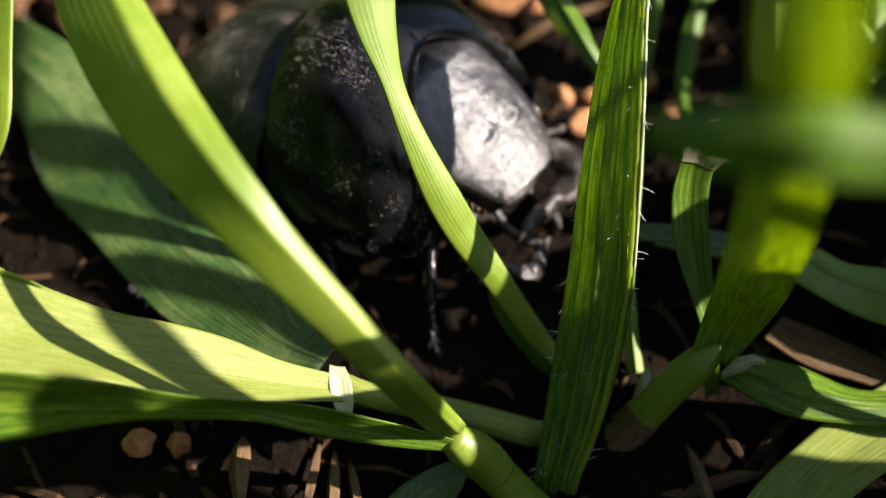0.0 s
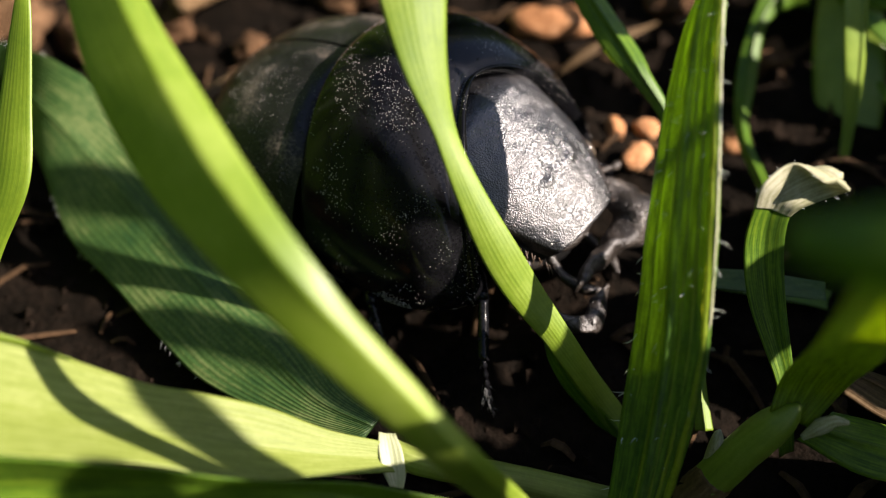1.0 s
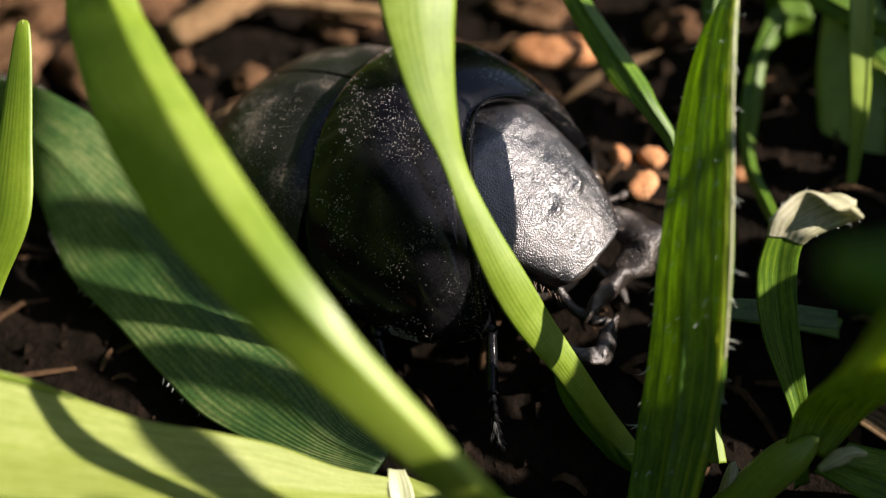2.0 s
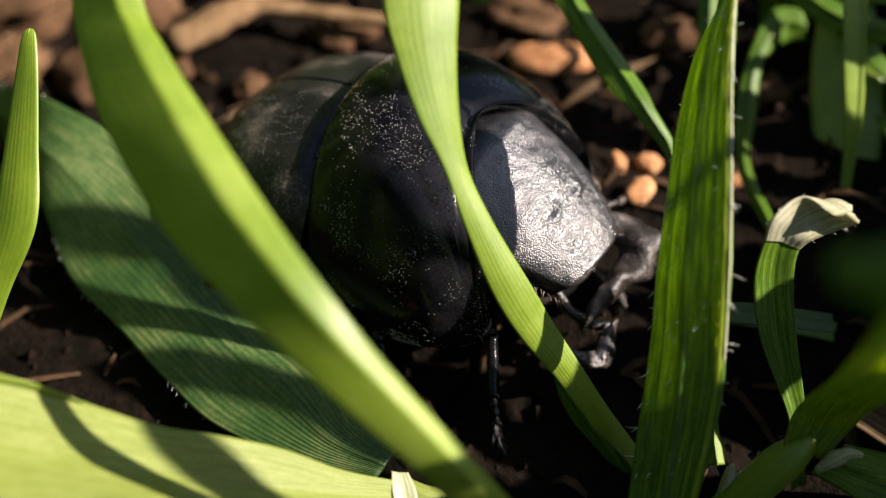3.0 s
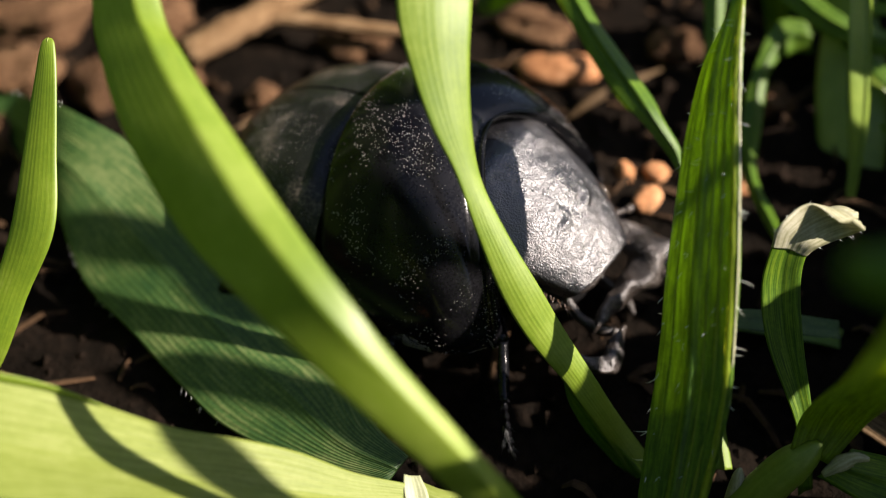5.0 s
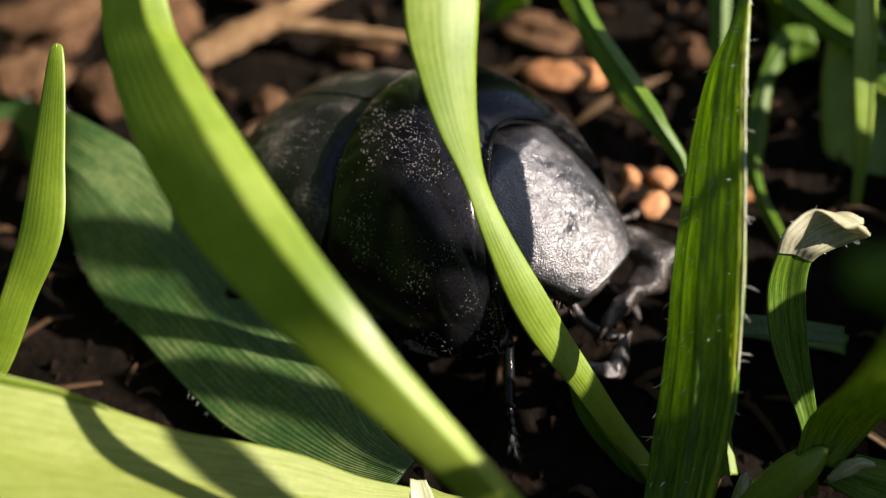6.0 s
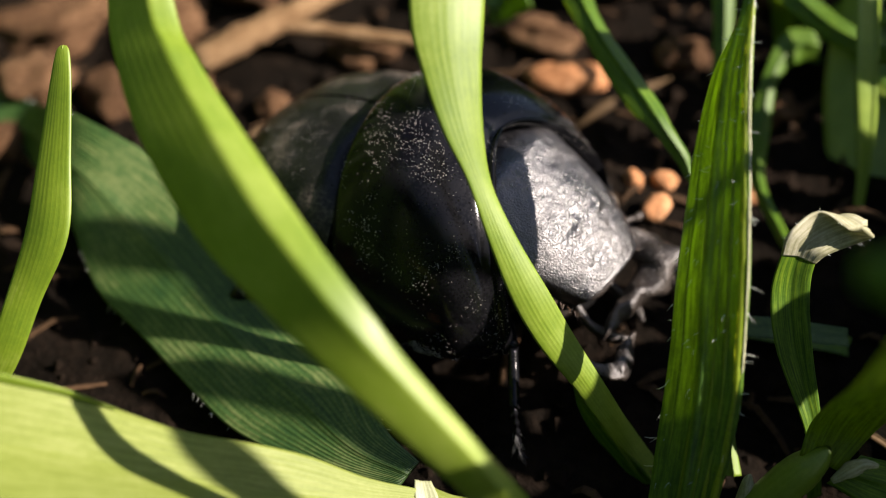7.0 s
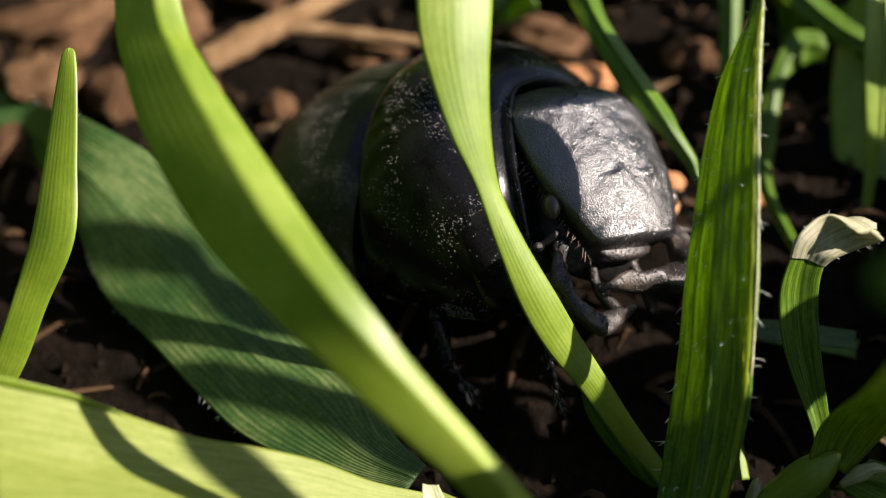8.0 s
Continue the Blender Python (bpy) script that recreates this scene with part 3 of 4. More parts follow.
base = (12.5, -18.7, 24.0)
for rows, mat, label, fold, extra in (
        ([(5.44, -17.94, 24.44, -0.00, 0.20, 0.22), (6.91, -18.78, 24.90, 0.11, 0.49, 0.56), (8.20, -19.58, 25.42, 0.05, 0.51, 0.58), (9.77, -19.64, 25.26, -0.00, 0.47, 0.54), (11.76, -19.67, 25.09, -0.00, 0.43, 0.50)], LEAF_DEEP, "deep green grass blade hanging close over the others", 0.3, {}),
        ([(15.36, 0.36, 4.43, 0.72, 0.83, 0.15), (16.64, -0.89, 4.45, 0.37, 0.96, 0.32), (18.47, -1.17, 4.01, 0.15, 1.14, 0.54), (21.58, -1.45, 3.50, 0.18, 1.14, 0.53)], LEAF, "green grass leaf lying low over the soil", 0.3, {}),
        ([(13.99, -1.47, 2.43, 0.53, 0.69, -0.00), (15.86, -2.03, 1.67, 0.49, 0.84, 0.17), (18.71, -2.64, 0.79, 0.25, 0.75, 0.08), (21.97, -3.55, -0.46, 0.18, 0.81, 0.16)], STRAW, "dry brown curled leaf lying on the soil", 0.5, {}),
        ([(11.87, -11.24, -1.00, 1.20, -0.68, -0.09), (13.51, -9.21, -0.31, 1.11, -0.92, -0.37), (15.35, -7.50, 0.39, 0.93, -1.11, -0.19), (17.48, -5.97, 0.87, 0.73, -1.38, -0.11), (20.46, -4.14, 1.25, 0.58, -1.42, -0.14)], LEAF_PALE, "broad pale green grass leaf lying at the plant's foot", 0.2, {}),
        ([(-2.09, -10.64, -0.95, 0.93, -0.48, 0.15), (-0.88, -9.50, 0.28, 1.03, -0.56, 0.05), (0.14, -8.31, 0.44, 0.74, -0.39, -0.11), (0.85, -7.40, 0.30, 0.34, -0.14, -0.18)], LEAF_DARK, "short bluish green leaf close to the soil", 0.3, {}),
        ([(2.61, 17.98, 12.72, 0.80, 0.18, 0.18), (3.21, 15.01, 12.24, 0.64, 0.00, -0.02), (4.22, 12.91, 11.24, 0.63, 0.08, 0.07), (5.48, 10.24, 10.31, 0.73, 0.04, 0.02), (6.13, 9.20, 9.82, 0.49, 0.04, 0.03), (7.01, 8.40, 8.81, 0.31, 0.08, 0.08), (7.41, 7.82, 8.10, 0.12, 0.12, 0.14), (8.47, 7.02, 7.08, 0.12, 0.08, 0.09)], LEAF_DEEP, "bent grass blade beyond the beetle with a bright knee", 0.4, {}),
        ([(15.30, 19.06, 7.99, 0.13, -0.53, -0.66), (13.96, 18.99, 7.99, 0.34, -0.49, -0.62), (12.63, 17.09, 7.29, 0.36, -0.10, -0.14), (11.87, 14.57, 5.82, 0.48, -0.08, -0.12), (11.34, 11.39, 5.10, 0.29, 0.09, 0.09), (11.72, 8.53, 4.73, 0.26, 0.12, 0.14), (12.02, 6.02, 4.80, 0.19, 0.12, 0.14)], LEAF_DEEP, "thin arched grass blade further back", 0.3, {}),
        ([(10.24, 19.64, 12.16, 0.62, 0.01, -0.02), (10.18, 17.57, 9.60, 0.48, 0.01, -0.02), (9.90, 15.15, 6.63, 0.41, 0.01, -0.01), (9.38, 12.90, 3.88, 0.23, 0.00, -0.01)], LEAF_DEEP, "upright pale grass blade further back", 0.3, {}),
        ([(12.97, 21.34, 10.94, 0.85, 0.19, 0.19), (14.78, 19.22, 9.81, 0.43, 0.36, 0.42), (16.54, 17.48, 9.17, 0.28, 0.35, 0.42), (19.54, 17.00, 8.42, 0.01, 0.35, 0.43)], LEAF_DEEP, "slanting grass blade further back", 0.3, {}),
        ([(15.71, 14.79, 13.84, 0.66, 0.60, 0.0), (15.95, 13.14, 10.19, 0.66, 0.60, 0.0), (16.06, 11.71, 6.84, 0.45, 0.40, 0.0), (15.63, 9.86, 2.99, 0.18, 0.15, 0.0), (15.05, 8.26, -0.54, 0.40, 0.01, -0.01)], LEAF, "sunlit yellow-green grass blade further back", 0.3, {}),
        ([(9.59, 4.25, 2.53, -0.06, -0.42, -0.11), (11.80, 4.11, 2.26, -0.07, -0.50, -0.20), (14.24, 3.78, 1.75, -0.08, -0.46, -0.15), (17.15, 3.06, 0.75, -0.10, -0.49, -0.20)], LEAF_DEEP, "dim grass leaf lying behind the tillers", 0.3, {}),
        ([(7.93, -0.33, 3.36, 0.30, 0.05, 0.04), (8.06, -1.48, 2.04, 0.30, 0.01, -0.01), (8.25, -2.59, 0.76, 0.36, 0.01, -0.01)], LEAF, "short yellowish grass shoot behind the upright blade", 0.3, {}),
        ([(-1.34, 23.59, 8.09, -0.14, 0.47, 0.59), (-0.21, 23.70, 8.17, 0.39, 0.57, 0.69), (0.86, 22.56, 9.88, -0.27, 0.64, 0.80)], LEAF_DEEP, "small grass tip further back", 0.3, {}),
        ([(17.4, 20.5, 11.5, 0.4, -0.3, 0.0), (17.2, 18.5, 8.5, 1.2, -0.9, 0.0), (17.0, 16.0, 5.8, 1.5, -1.1, 0.0), (16.8, 13.8, 3.6, 1.3, -0.9, 0.0), (16.6, 12.0, 1.5, 0.6, -0.3, 0.0)], LEAF, "dim broad grass leaf standing further back", 0.1, {"rib": 0.0}),
        ([(8.42, 1.97, 4.82, -0.03, -0.43, -0.11), (10.39, 1.92, 4.64, -0.04, -0.47, -0.16), (13.33, 1.74, 4.24, -0.05, -0.43, -0.11)], LEAF_DARK, "small bluish leaf beside the broken grass", 0.3, {})):
    foot = rows[-1][:3]
    owner = plant("grass_leaf", foot, label, group="loose grass leaves")
    add_blade(owner, foot, rows, mat, "blade", "", fold=fold, seed=int(abs(foot[0]) * 10), count=44, **extra)
    add_midrib(owner, foot, rows, mat, fold)

# low tufts beyond the beetle on the sunny side; first three added for shade
for number, (tx, ty, count, tall) in enumerate(((21.5, 18.0, 8, 18.0), (20.2, 9.0, 6, 6.0), (20.6, 13.0, 6, 6.5), (21.5, 25.0, 6, 14.0), (15.0, 22.0, 4, 9.0))):
    rng = random.Random(70 + number)
    foot = (tx, ty, ground_height(tx, ty) - 0.5)
    tuft = plant("grass_tuft", foot, "small tuft of deep green grass on the soil", group="grass tufts")
    for k in range(count):
        a = rng.uniform(0, 6.28)
        lean, high, w = rng.uniform(1.5, 7.0), tall * rng.uniform(0.6, 1.1), rng.uniform(0.7, 1.3)
        dx, dy = math.cos(a), math.sin(a)
        turn = a + 1.57 + rng.uniform(-0.6, 0.6)
        hx, hy = math.cos(turn), math.sin(turn)
        rows = [(tx + dx * lean * q * q + 0.5 * dx, ty + dy * lean * q * q + 0.5 * dy, foot[2] + high * (q - 0.25 * q ** 3), w * wide * hx, w * wide * hy, 0.0)
                for q, wide in ((0, 0.45), (0.25, 0.8), (0.5, 1.0), (0.75, 0.8), (1.0, 0.08))]
        part("blade", blade_mesh(rows, fold=0.3, count=22, across=8, seed=number * 10 + k), LEAF_DEEP, tuft, "", foot)


def far_blades(name, label, spots):
    """Standing blades, many in one mesh: rows of x, y, height, width, lean and its direction, turn."""
    verts, faces, uvs = [], [], []
    for x, y, high, w, lean, b, t in spots:
        base, k = ground_height(x, y) - 1, len(verts)
        for q, wide in ((0, 0.5), (0.3, 0.9), (0.6, 1.0), (0.85, 0.6), (1.0, 0.06)):
            cx, cy, cz = x + math.cos(b) * lean * q * q, y + math.sin(b) * lean * q * q, base + high * q
            for s, off in ((-1, 0.0), (0, 0.3), (1, 0.0)):
                verts.append(((cx + math.cos(t) * w * wide * s * 0.5 - math.sin(t) * off) * MM, (cy + math.sin(t) * w * wide * s * 0.5 + math.cos(t) * off) * MM, cz * MM))
                uvs.append((0.5 + s * 0.5, high * q))
        for i in range(4):
            for j in range(2):
                m = k + i * 3 + j
                faces.append((m, m + 1, m + 4, m + 3))
    me = bpy.data.meshes.new(name)
    me.from_pydata(verts, [], faces)
    layer = me.uv_layers.new(name="UVMap")
    for loop in me.loops:
        layer.data[loop.index].uv = uvs[loop.vertex_index]
    me.polygons.foreach_set("use_smooth", [True] * len(me.polygons))
    me.materials.append(LEAF_DEEP)
    tagged(new(name, me), label, "grass", kind="stuff")


def meadow():
    """Unseen grass added for shade: a wide ring of tall blades, and low dense grass towards the sun."""
    rng = random.Random(21)
    ring = []
    while len(ring) < 1300:
        a, r = rng.uniform(0, 6.2832), rng.uniform(36, 74)
        x, y = r * math.cos(a), 8 + r * 1.05 * math.sin(a)
        if x > 20 or (x > -36 and -14 < y < 36) or math.hypot(x, y + 38) < 20 or (abs(x) < 34 and -44 < y < -10):
            continue
        ring.append((x, y, rng.uniform(45, 78), rng.uniform(2.0, 3.8), rng.uniform(1, 5), rng.uniform(0, 6.28), rng.uniform(0, 6.28)))
    far_blades("grass_sward", "unseen tall grass added round the beetle's hollow to dim the sky light", ring)
    low = []
    for _ in range(300):
        x, y = rng.uniform(23, 44), rng.uniform(-34, 40)
        top = 21 if y < -13.5 else 5 if y < -6.5 else 6 if -5.8 < y < -4.0 else (18 if rng.random() < 0.45 else 7) if y < -2.5 else 20 if y < 3 else 7 if 7.5 < y < 13.5 else 16
        high = (top + 0.77 * (x - 25)) * rng.uniform(0.5, 1.0) - ground_height(x, y) + 1
        low.append((x, y, high, rng.uniform(1.8, 3.4), rng.uniform(0, 2.0), rng.uniform(0, 6.28), 1.57 + rng.uniform(-0.7, 0.7)))
    far_blades("grass_thicket", "unseen low dense grass added on the sunny side to shade the soil", low)


meadow()

# unseen arched blades over the hollow on the sunny side, added to cast shade
for path, label in (([(25.0, 12.5, 4.0, 0.7), (25.0, 11.6, 17.0, 1.1), (25.0, 8.0, 26.5, 1.8), (25.0, 4.2, 30.6, 2.2), (25.0, 2.6, 32.6, 1.6), (25.0, 1.4, 34.0, 1.0), (25.0, 0.4, 34.8, 0.2)], "unseen tall grass blade added arching over the hollow for its shadow"),
                    ([(25.6, -4.0, 0.0, 0.3), (25.6, -3.9, 15.0, 0.25), (25.6, -3.9, 27.0, 0.25), (25.6, -4.5, 30.4, 0.5), (25.6, -4.2, 32.2, 0.85), (25.6, -3.5, 33.6, 0.75), (25.6, -2.7, 34.7, 0.5), (25.6, -2.0, 35.8, 0.85), (25.6, -1.6, 37.2, 0.95), (25.6, -1.3, 38.8, 0.7), (25.6, -1.1, 40.6, 0.1)], "unseen tall broad-topped grass blade added beside the hollow to cast shade"),
                    ([(25.0, -11.6, 0.0, 0.5), (25.0, -10.9, 8.0, 0.55), (25.0, -10.2, 16.0, 0.6), (25.0, -9.7, 23.0, 1.2), (25.0, -9.3, 26.0, 1.4), (25.0, -8.35, 28.3, 0.85), (25.0, -7.65, 30.2, 0.72), (25.0, -7.1, 32.4, 0.75), (25.0, -6.9, 34.2, 0.1)], "unseen tall narrow grass blade added beside the hollow to cast shade"),
                    ([(25.0, -18.5, 0.0, 0.7), (25.0, -17.4, 12.0, 0.9), (25.0, -16.5, 20.0, 0.9), (25.0, -15.8, 27.0, 0.9), (25.0, -15.4, 30.5, 0.9), (25.0, -15.0, 33.0, 0.85), (25.0, -14.6, 35.2, 0.7), (25.0, -14.4, 36.4, 0.2)], "unseen tall grass blade added beside the hollow to cast shade"),
                    ([(25.4, -21.5, 0.0, 0.8), (25.4, -20.6, 14.0, 1.1), (25.4, -19.6, 26.0, 1.2), (25.4, -19.0, 33.0, 1.2), (25.4, -18.8, 36.0, 0.9), (25.4, -18.7, 37.4, 0.2)], "unseen tall grass blade added beside the hollow to cast shade"),
                    ([(25.8, -15.0, 0.0, 1.0), (25.8, -14.6, 7.0, 1.5), (25.8, -13.6, 11.5, 2.2), (25.8, -11.5, 13.7, 2.6), (25.8, -9.5, 13.5, 2.5), (25.8, -7.4, 11.3, 1.9), (25.8, -5.9, 10.6, 0.4)], "unseen bent broad grass blade added beside the hollow to cast shade"),
                    ([(26.2, -16.0, 0.0, 1.0), (26.2, -15.5, 10.0, 1.6), (26.2, -14.5, 17.6, 2.1), (26.2, -12.2, 20.0, 2.9), (26.2, -9.8, 19.9, 2.8), (26.2, -8.2, 19.4, 0.5)], "unseen bent broad grass blade added beside the hollow to cast shade"),
                    ([(25.4, -14.0, 0.0, 0.8), (25.4, -13.4, 9.0, 1.2), (25.4, -12.0, 15.0, 1.6), (25.4, -10.0, 16.8, 1.7), (25.4, -8.0, 16.8, 1.6), (25.4, -6.7, 15.6, 1.0), (25.4, -6.0, 14.6, 0.2)], "unseen bent grass blade added beside the hollow to cast shade"),
                    ([(25.2, -17.0, 0.0, 0.8), (25.2, -16.4, 4.5, 1.2), (25.2, -15.0, 8.0, 1.5), (25.2, -13.2, 9.2, 1.6), (25.2, -11.8, 8.9, 1.2), (25.2, -11.1, 8.4, 0.3)], "unseen low bent grass blade added beside the hollow to cast shade"),
                    ([(25.3, -7.4, 0.0, 0.3), (25.3, -7.2, 12.0, 0.3), (25.3, -6.9, 18.0, 0.7), (25.3, -6.2, 20.3, 1.0), (25.3, -5.0, 21.5, 1.1), (25.3, -4.0, 22.4, 1.1), (25.3, -3.3, 23.0, 0.2)], "unseen tall broad-topped grass blade added beside the hollow to cast shade"),
                    ([(25.8, 1.5, 0.0, 1.0), (25.8, 0.6, 8.0, 1.5), (25.8, -0.8, 13.0, 1.8), (25.8, -2.6, 16.6, 2.1), (25.8, -4.4, 17.5, 2.1), (25.8, -6.2, 17.4, 2.0), (25.8, -7.8, 16.6, 0.6)], "unseen bent broad grass blade added beside the hollow to cast shade")):
    rows = []
    for k, (x, y, z, w) in enumerate(path):
        q, s = path[max(0, k - 1)], path[min(len(path) - 1, k + 1)]
        d = Vector((0, s[1] - q[1], s[2] - q[2])).normalized()
        rows.append((x, y, z, 0.0, d.z * w, -d.y * w))
    owner = plant("shade_grass", rows[0][:3], label, group="tall grass blades")
    add_blade(owner, rows[0][:3], rows, LEAF_DEEP, "blade", "", fold=0.2, count=40)
    add_midrib(owner, rows[0][:3], rows, LEAF_DEEP, 0.2)


# ---- soil pieces ----
def clod_mesh(size, seed, detail=3, rough=0.6):
    bm = bmesh.new()
    bmesh.ops.create_icosphere(bm, subdivisions=detail, radius=1.0)
    off = Vector((seed * 7.3, seed * 3.1, seed * 1.7))
    for v in bm.verts:
        d = v.co.normalized()
        k = 1 + rough * noise.noise(d * 1.3 + off) + 0.5 * rough * noise.noise(d * 3.1 + off) + 0.2 * rough * noise.noise(d * 8 + off)
        v.co = Vector((d.x * size[0], d.y * size[1], d.z * size[2])) * k
    return bm


def clod(name, place, size, mat, label, category, seed, turn=0.0, rough=0.6):
    ob = part(name, clod_mesh(size, seed, 3, rough), mat)
    z = ground_height(place[0], place[1]) + size[2] * 0.45
    ob.matrix_basis = pose(place[0] * MM, place[1] * MM, z * MM, 0, 0, turn)
    return tagged(ob, label, category, group=name + "s")


for i, (x, y, sx, sy, sz) in enumerate(((-8.1, 23.5, 1.7, 1.3, 1.0), (-25.6, 26.5, 3.2, 2.2, 1.6), (-18.9, 26.5, 3.0, 1.8, 1.5), (-25.2, 20.3, 2.2, 1.8, 1.3),
                                       (-21.5, 20.8, 1.7, 1.5, 1.2), (1.8, 24.0, 2.2, 1.3, 1.0), (13.4, 17.3, 1.2, 0.9, 0.8), (9.2, 22.0, 1.5, 1.2, 0.9),
                                       (-26.4, 16.5, 1.5, 1.2, 1.0), (-14.5, 29.0, 3.0, 2.0, 1.5), (-3.0, 29.5, 2.6, 2.0, 1.4), (6.0, 28.0, 2.6, 2.0, 1.3), (16.0, 27.0, 2.2, 1.8, 1.2),
                                       (-12.5, 19.0, 1.0, 0.8, 0.7), (-17.0, 21.0, 1.3, 1.0, 0.8))):
    clod("clod", (x, y), (sx, sy, sz), CLOD, "crumbly light brown clod of earth on the soil", "clod", 11 + i, 31 * i)
for i, (x, y, sx, sy, sz) in enumerate(((2.9, 20.4, 2.1, 1.0, 0.9), (6.4, 10.2, 0.75, 0.6, 0.65), (5.6, 12.6, 0.6, 0.5, 0.75), (7.2, 13.2, 0.65, 0.55, 0.6),
                                       (11.3, 12.1, 0.8, 0.6, 0.6), (-12.5, -6.4, 0.7, 0.6, 0.5), (-10.9, -6.2, 0.6, 0.5, 0.6), (-13.4, -9.3, 0.9, 0.6, 0.5), (0.4, -4.2, 0.8, 0.5, 0.4),
                                       (9.9, 14.8, 0.7, 0.6, 0.5))):
    clod("pebble", (x, y), (sx, sy, sz), PEBBLE, "rounded orange-brown pebble on dark soil", "pebble", 41 + i, 47 * i, 0.28)


def crumbs():
    rng = random.Random(5)
    verts, faces = [], []
    for _ in range(2600):
        x, y = rng.gauss(-2, 19), rng.uniform(-16, 42)
        r = 0.12 + 0.55 * rng.random() ** 3
        z = ground_height(x, y) + r * 0.25
        k = len(verts)
        for d in ((1, 0, 0), (-1, 0, 0), (0, 1, 0), (0, -1, 0), (0, 0, 1), (0, 0, -1), (0.6, 0.6, 0.55), (-0.6, 0.5, 0.6)):
            q = rng.uniform(0.6, 1.25) * r
            verts.append(((x + d[0] * q) * MM, (y + d[1] * q) * MM, (z + d[2] * q * 0.8) * MM))
        for a, b, c in ((0, 2, 6), (2, 4, 6), (4, 0, 6), (2, 1, 7), (1, 4, 7), (4, 2, 7), (1, 3, 4), (3, 0, 4), (0, 3, 5), (3, 1, 5), (1, 2, 5), (2, 0, 5)):
            faces.append((k + a, k + b, k + c))
    me = bpy.data.meshes.new("soil_crumbs")
    me.from_pydata(verts, [], faces)
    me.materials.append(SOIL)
    tagged(new("soil_crumbs", me), "loose brown crumbs of soil, their colour darkened for shade", "soil", kind="stuff")


crumbs()

for path, label in (([(-16.5, 20.5, 7.0, 0.75), (-14.0, 22.2, 7.6, 0.8), (-11.5, 24.2, 7.9, 0.7), (-8.0, 27.0, 8.6, 0.6)], "thick tan dry twig lying on the soil"),
                    ([(-13.0, 23.2, 7.6, 0.35), (-10.0, 23.0, 7.4, 0.4), (-7.0, 22.4, 7.2, 0.4), (-3.0, 21.8, 7.0, 0.3)], "thin tan dry twig lying on the soil")):
    owner = thing("twig", path[0][:3], label, "twig", "twigs")
    part("stick", tube_mesh(path, sides=10, count=20, bumps=0.12, seed=3), TWIG, owner, "", path[0][:3])

def straw_rows(x, y, length, turn, w, lift):
    dx, dy = math.cos(turn), math.sin(turn)
    out = []
    for q, wide in ((0, 0.15), (0.25, 0.9), (0.6, 1.0), (1.0, 0.08)):
        px, py = x + dx * length * q, y + dy * length * q
        out.append((px, py, ground_height(px, py) + 0.25 + lift * math.sin(q * 2.6), -dy * w * wide, dx * w * wide, 0.12 * wide))
    return out


for x, y, length, turn, w, lift, label in ((-8.2, -6.0, 4.2, -1.45, 0.42, 0.9, "dry brown husk lying on the soil"), (-5.0, -6.2, 4.5, -1.65, 0.22, 0.8, "thin dry straw lying on the soil"),
                                           (-4.4, -6.3, 4.8, -1.5, 0.26, 0.9, "thin dry straw lying on the soil"), (-3.8, -6.4, 4.4, -1.35, 0.2, 0.8, "thin dry straw lying on the soil"),
                                           (10.2, -5.4, 4.4, -1.3, 0.24, 0.8, "narrow dry straw lying on the soil"), (9.0, -7.6, 5.0, 0.2, 0.28, 0.6, "narrow dry straw lying on the soil"),
                                           (-16.0, 13.0, 6.0, 0.9, 0.35, 0.8, "dry bent straw lying on the soil"), 
                                           (3.0, 17.0, 6.0, 0.5, 0.35, 0.9, "dry bent straw lying on the soil")):
    rows = straw_rows(x, y, length, turn, w, lift)
    owner = thing("straw", rows[0][:3], label, "straw", "dry straws")
    part("straw_blade", blade_mesh(rows, fold=0.5, count=24, across=8, thick=0.1, seed=int(length * 10)), STRAW, owner, "", rows[0][:3])


def litter():
    rng = random.Random(12)
    verts, faces = [], []
    for _ in range(420):
        x, y = rng.uniform(-34, 26), rng.uniform(-13, 40)
        length, w, a = rng.uniform(0.8, 4.0), rng.uniform(0.08, 0.3), rng.uniform(0, 6.28)
        k, lift = len(verts), rng.uniform(0.05, 0.5)
        for q in (0.0, 0.35, 0.7, 1.0):
            px, py = x + math.cos(a) * length * q, y + math.sin(a) * length * q
            z = ground_height(px, py) + 0.1 + lift * math.sin(q * 3.1)
            ww = w * (0.4 + 0.6 * math.sin(0.4 + q * 2.5))
            for s, dz in ((-1, 0.0), (0, 0.1), (1, 0.0)):
                verts.append(((px - math.sin(a) * ww * s) * MM, (py + math.cos(a) * ww * s) * MM, (z + dz) * MM))
        for i in range(3):
            for j in range(2):
                m = k + i * 3 + j
                faces.append((m, m + 1, m + 4, m + 3))
    me = bpy.data.meshes.new("dry_litter")
    me.from_pydata(verts, [], faces)
    me.materials.append(LITTER)
    tagged(new("dry_litter", me), "scraps of dry brown grass strewn on the soil", "litter", kind="stuff")


litter()

# ---- beetle: x forward, y to its left side, z up, in millimetres ----
BX, BY, BZ, YAW = -2.7, 7.75, 0.0, -30.0
beetle = thing("beetle", (BX, BY, BZ), "glossy black ground-living beetle with a broad grained head, among grass", "beetle")


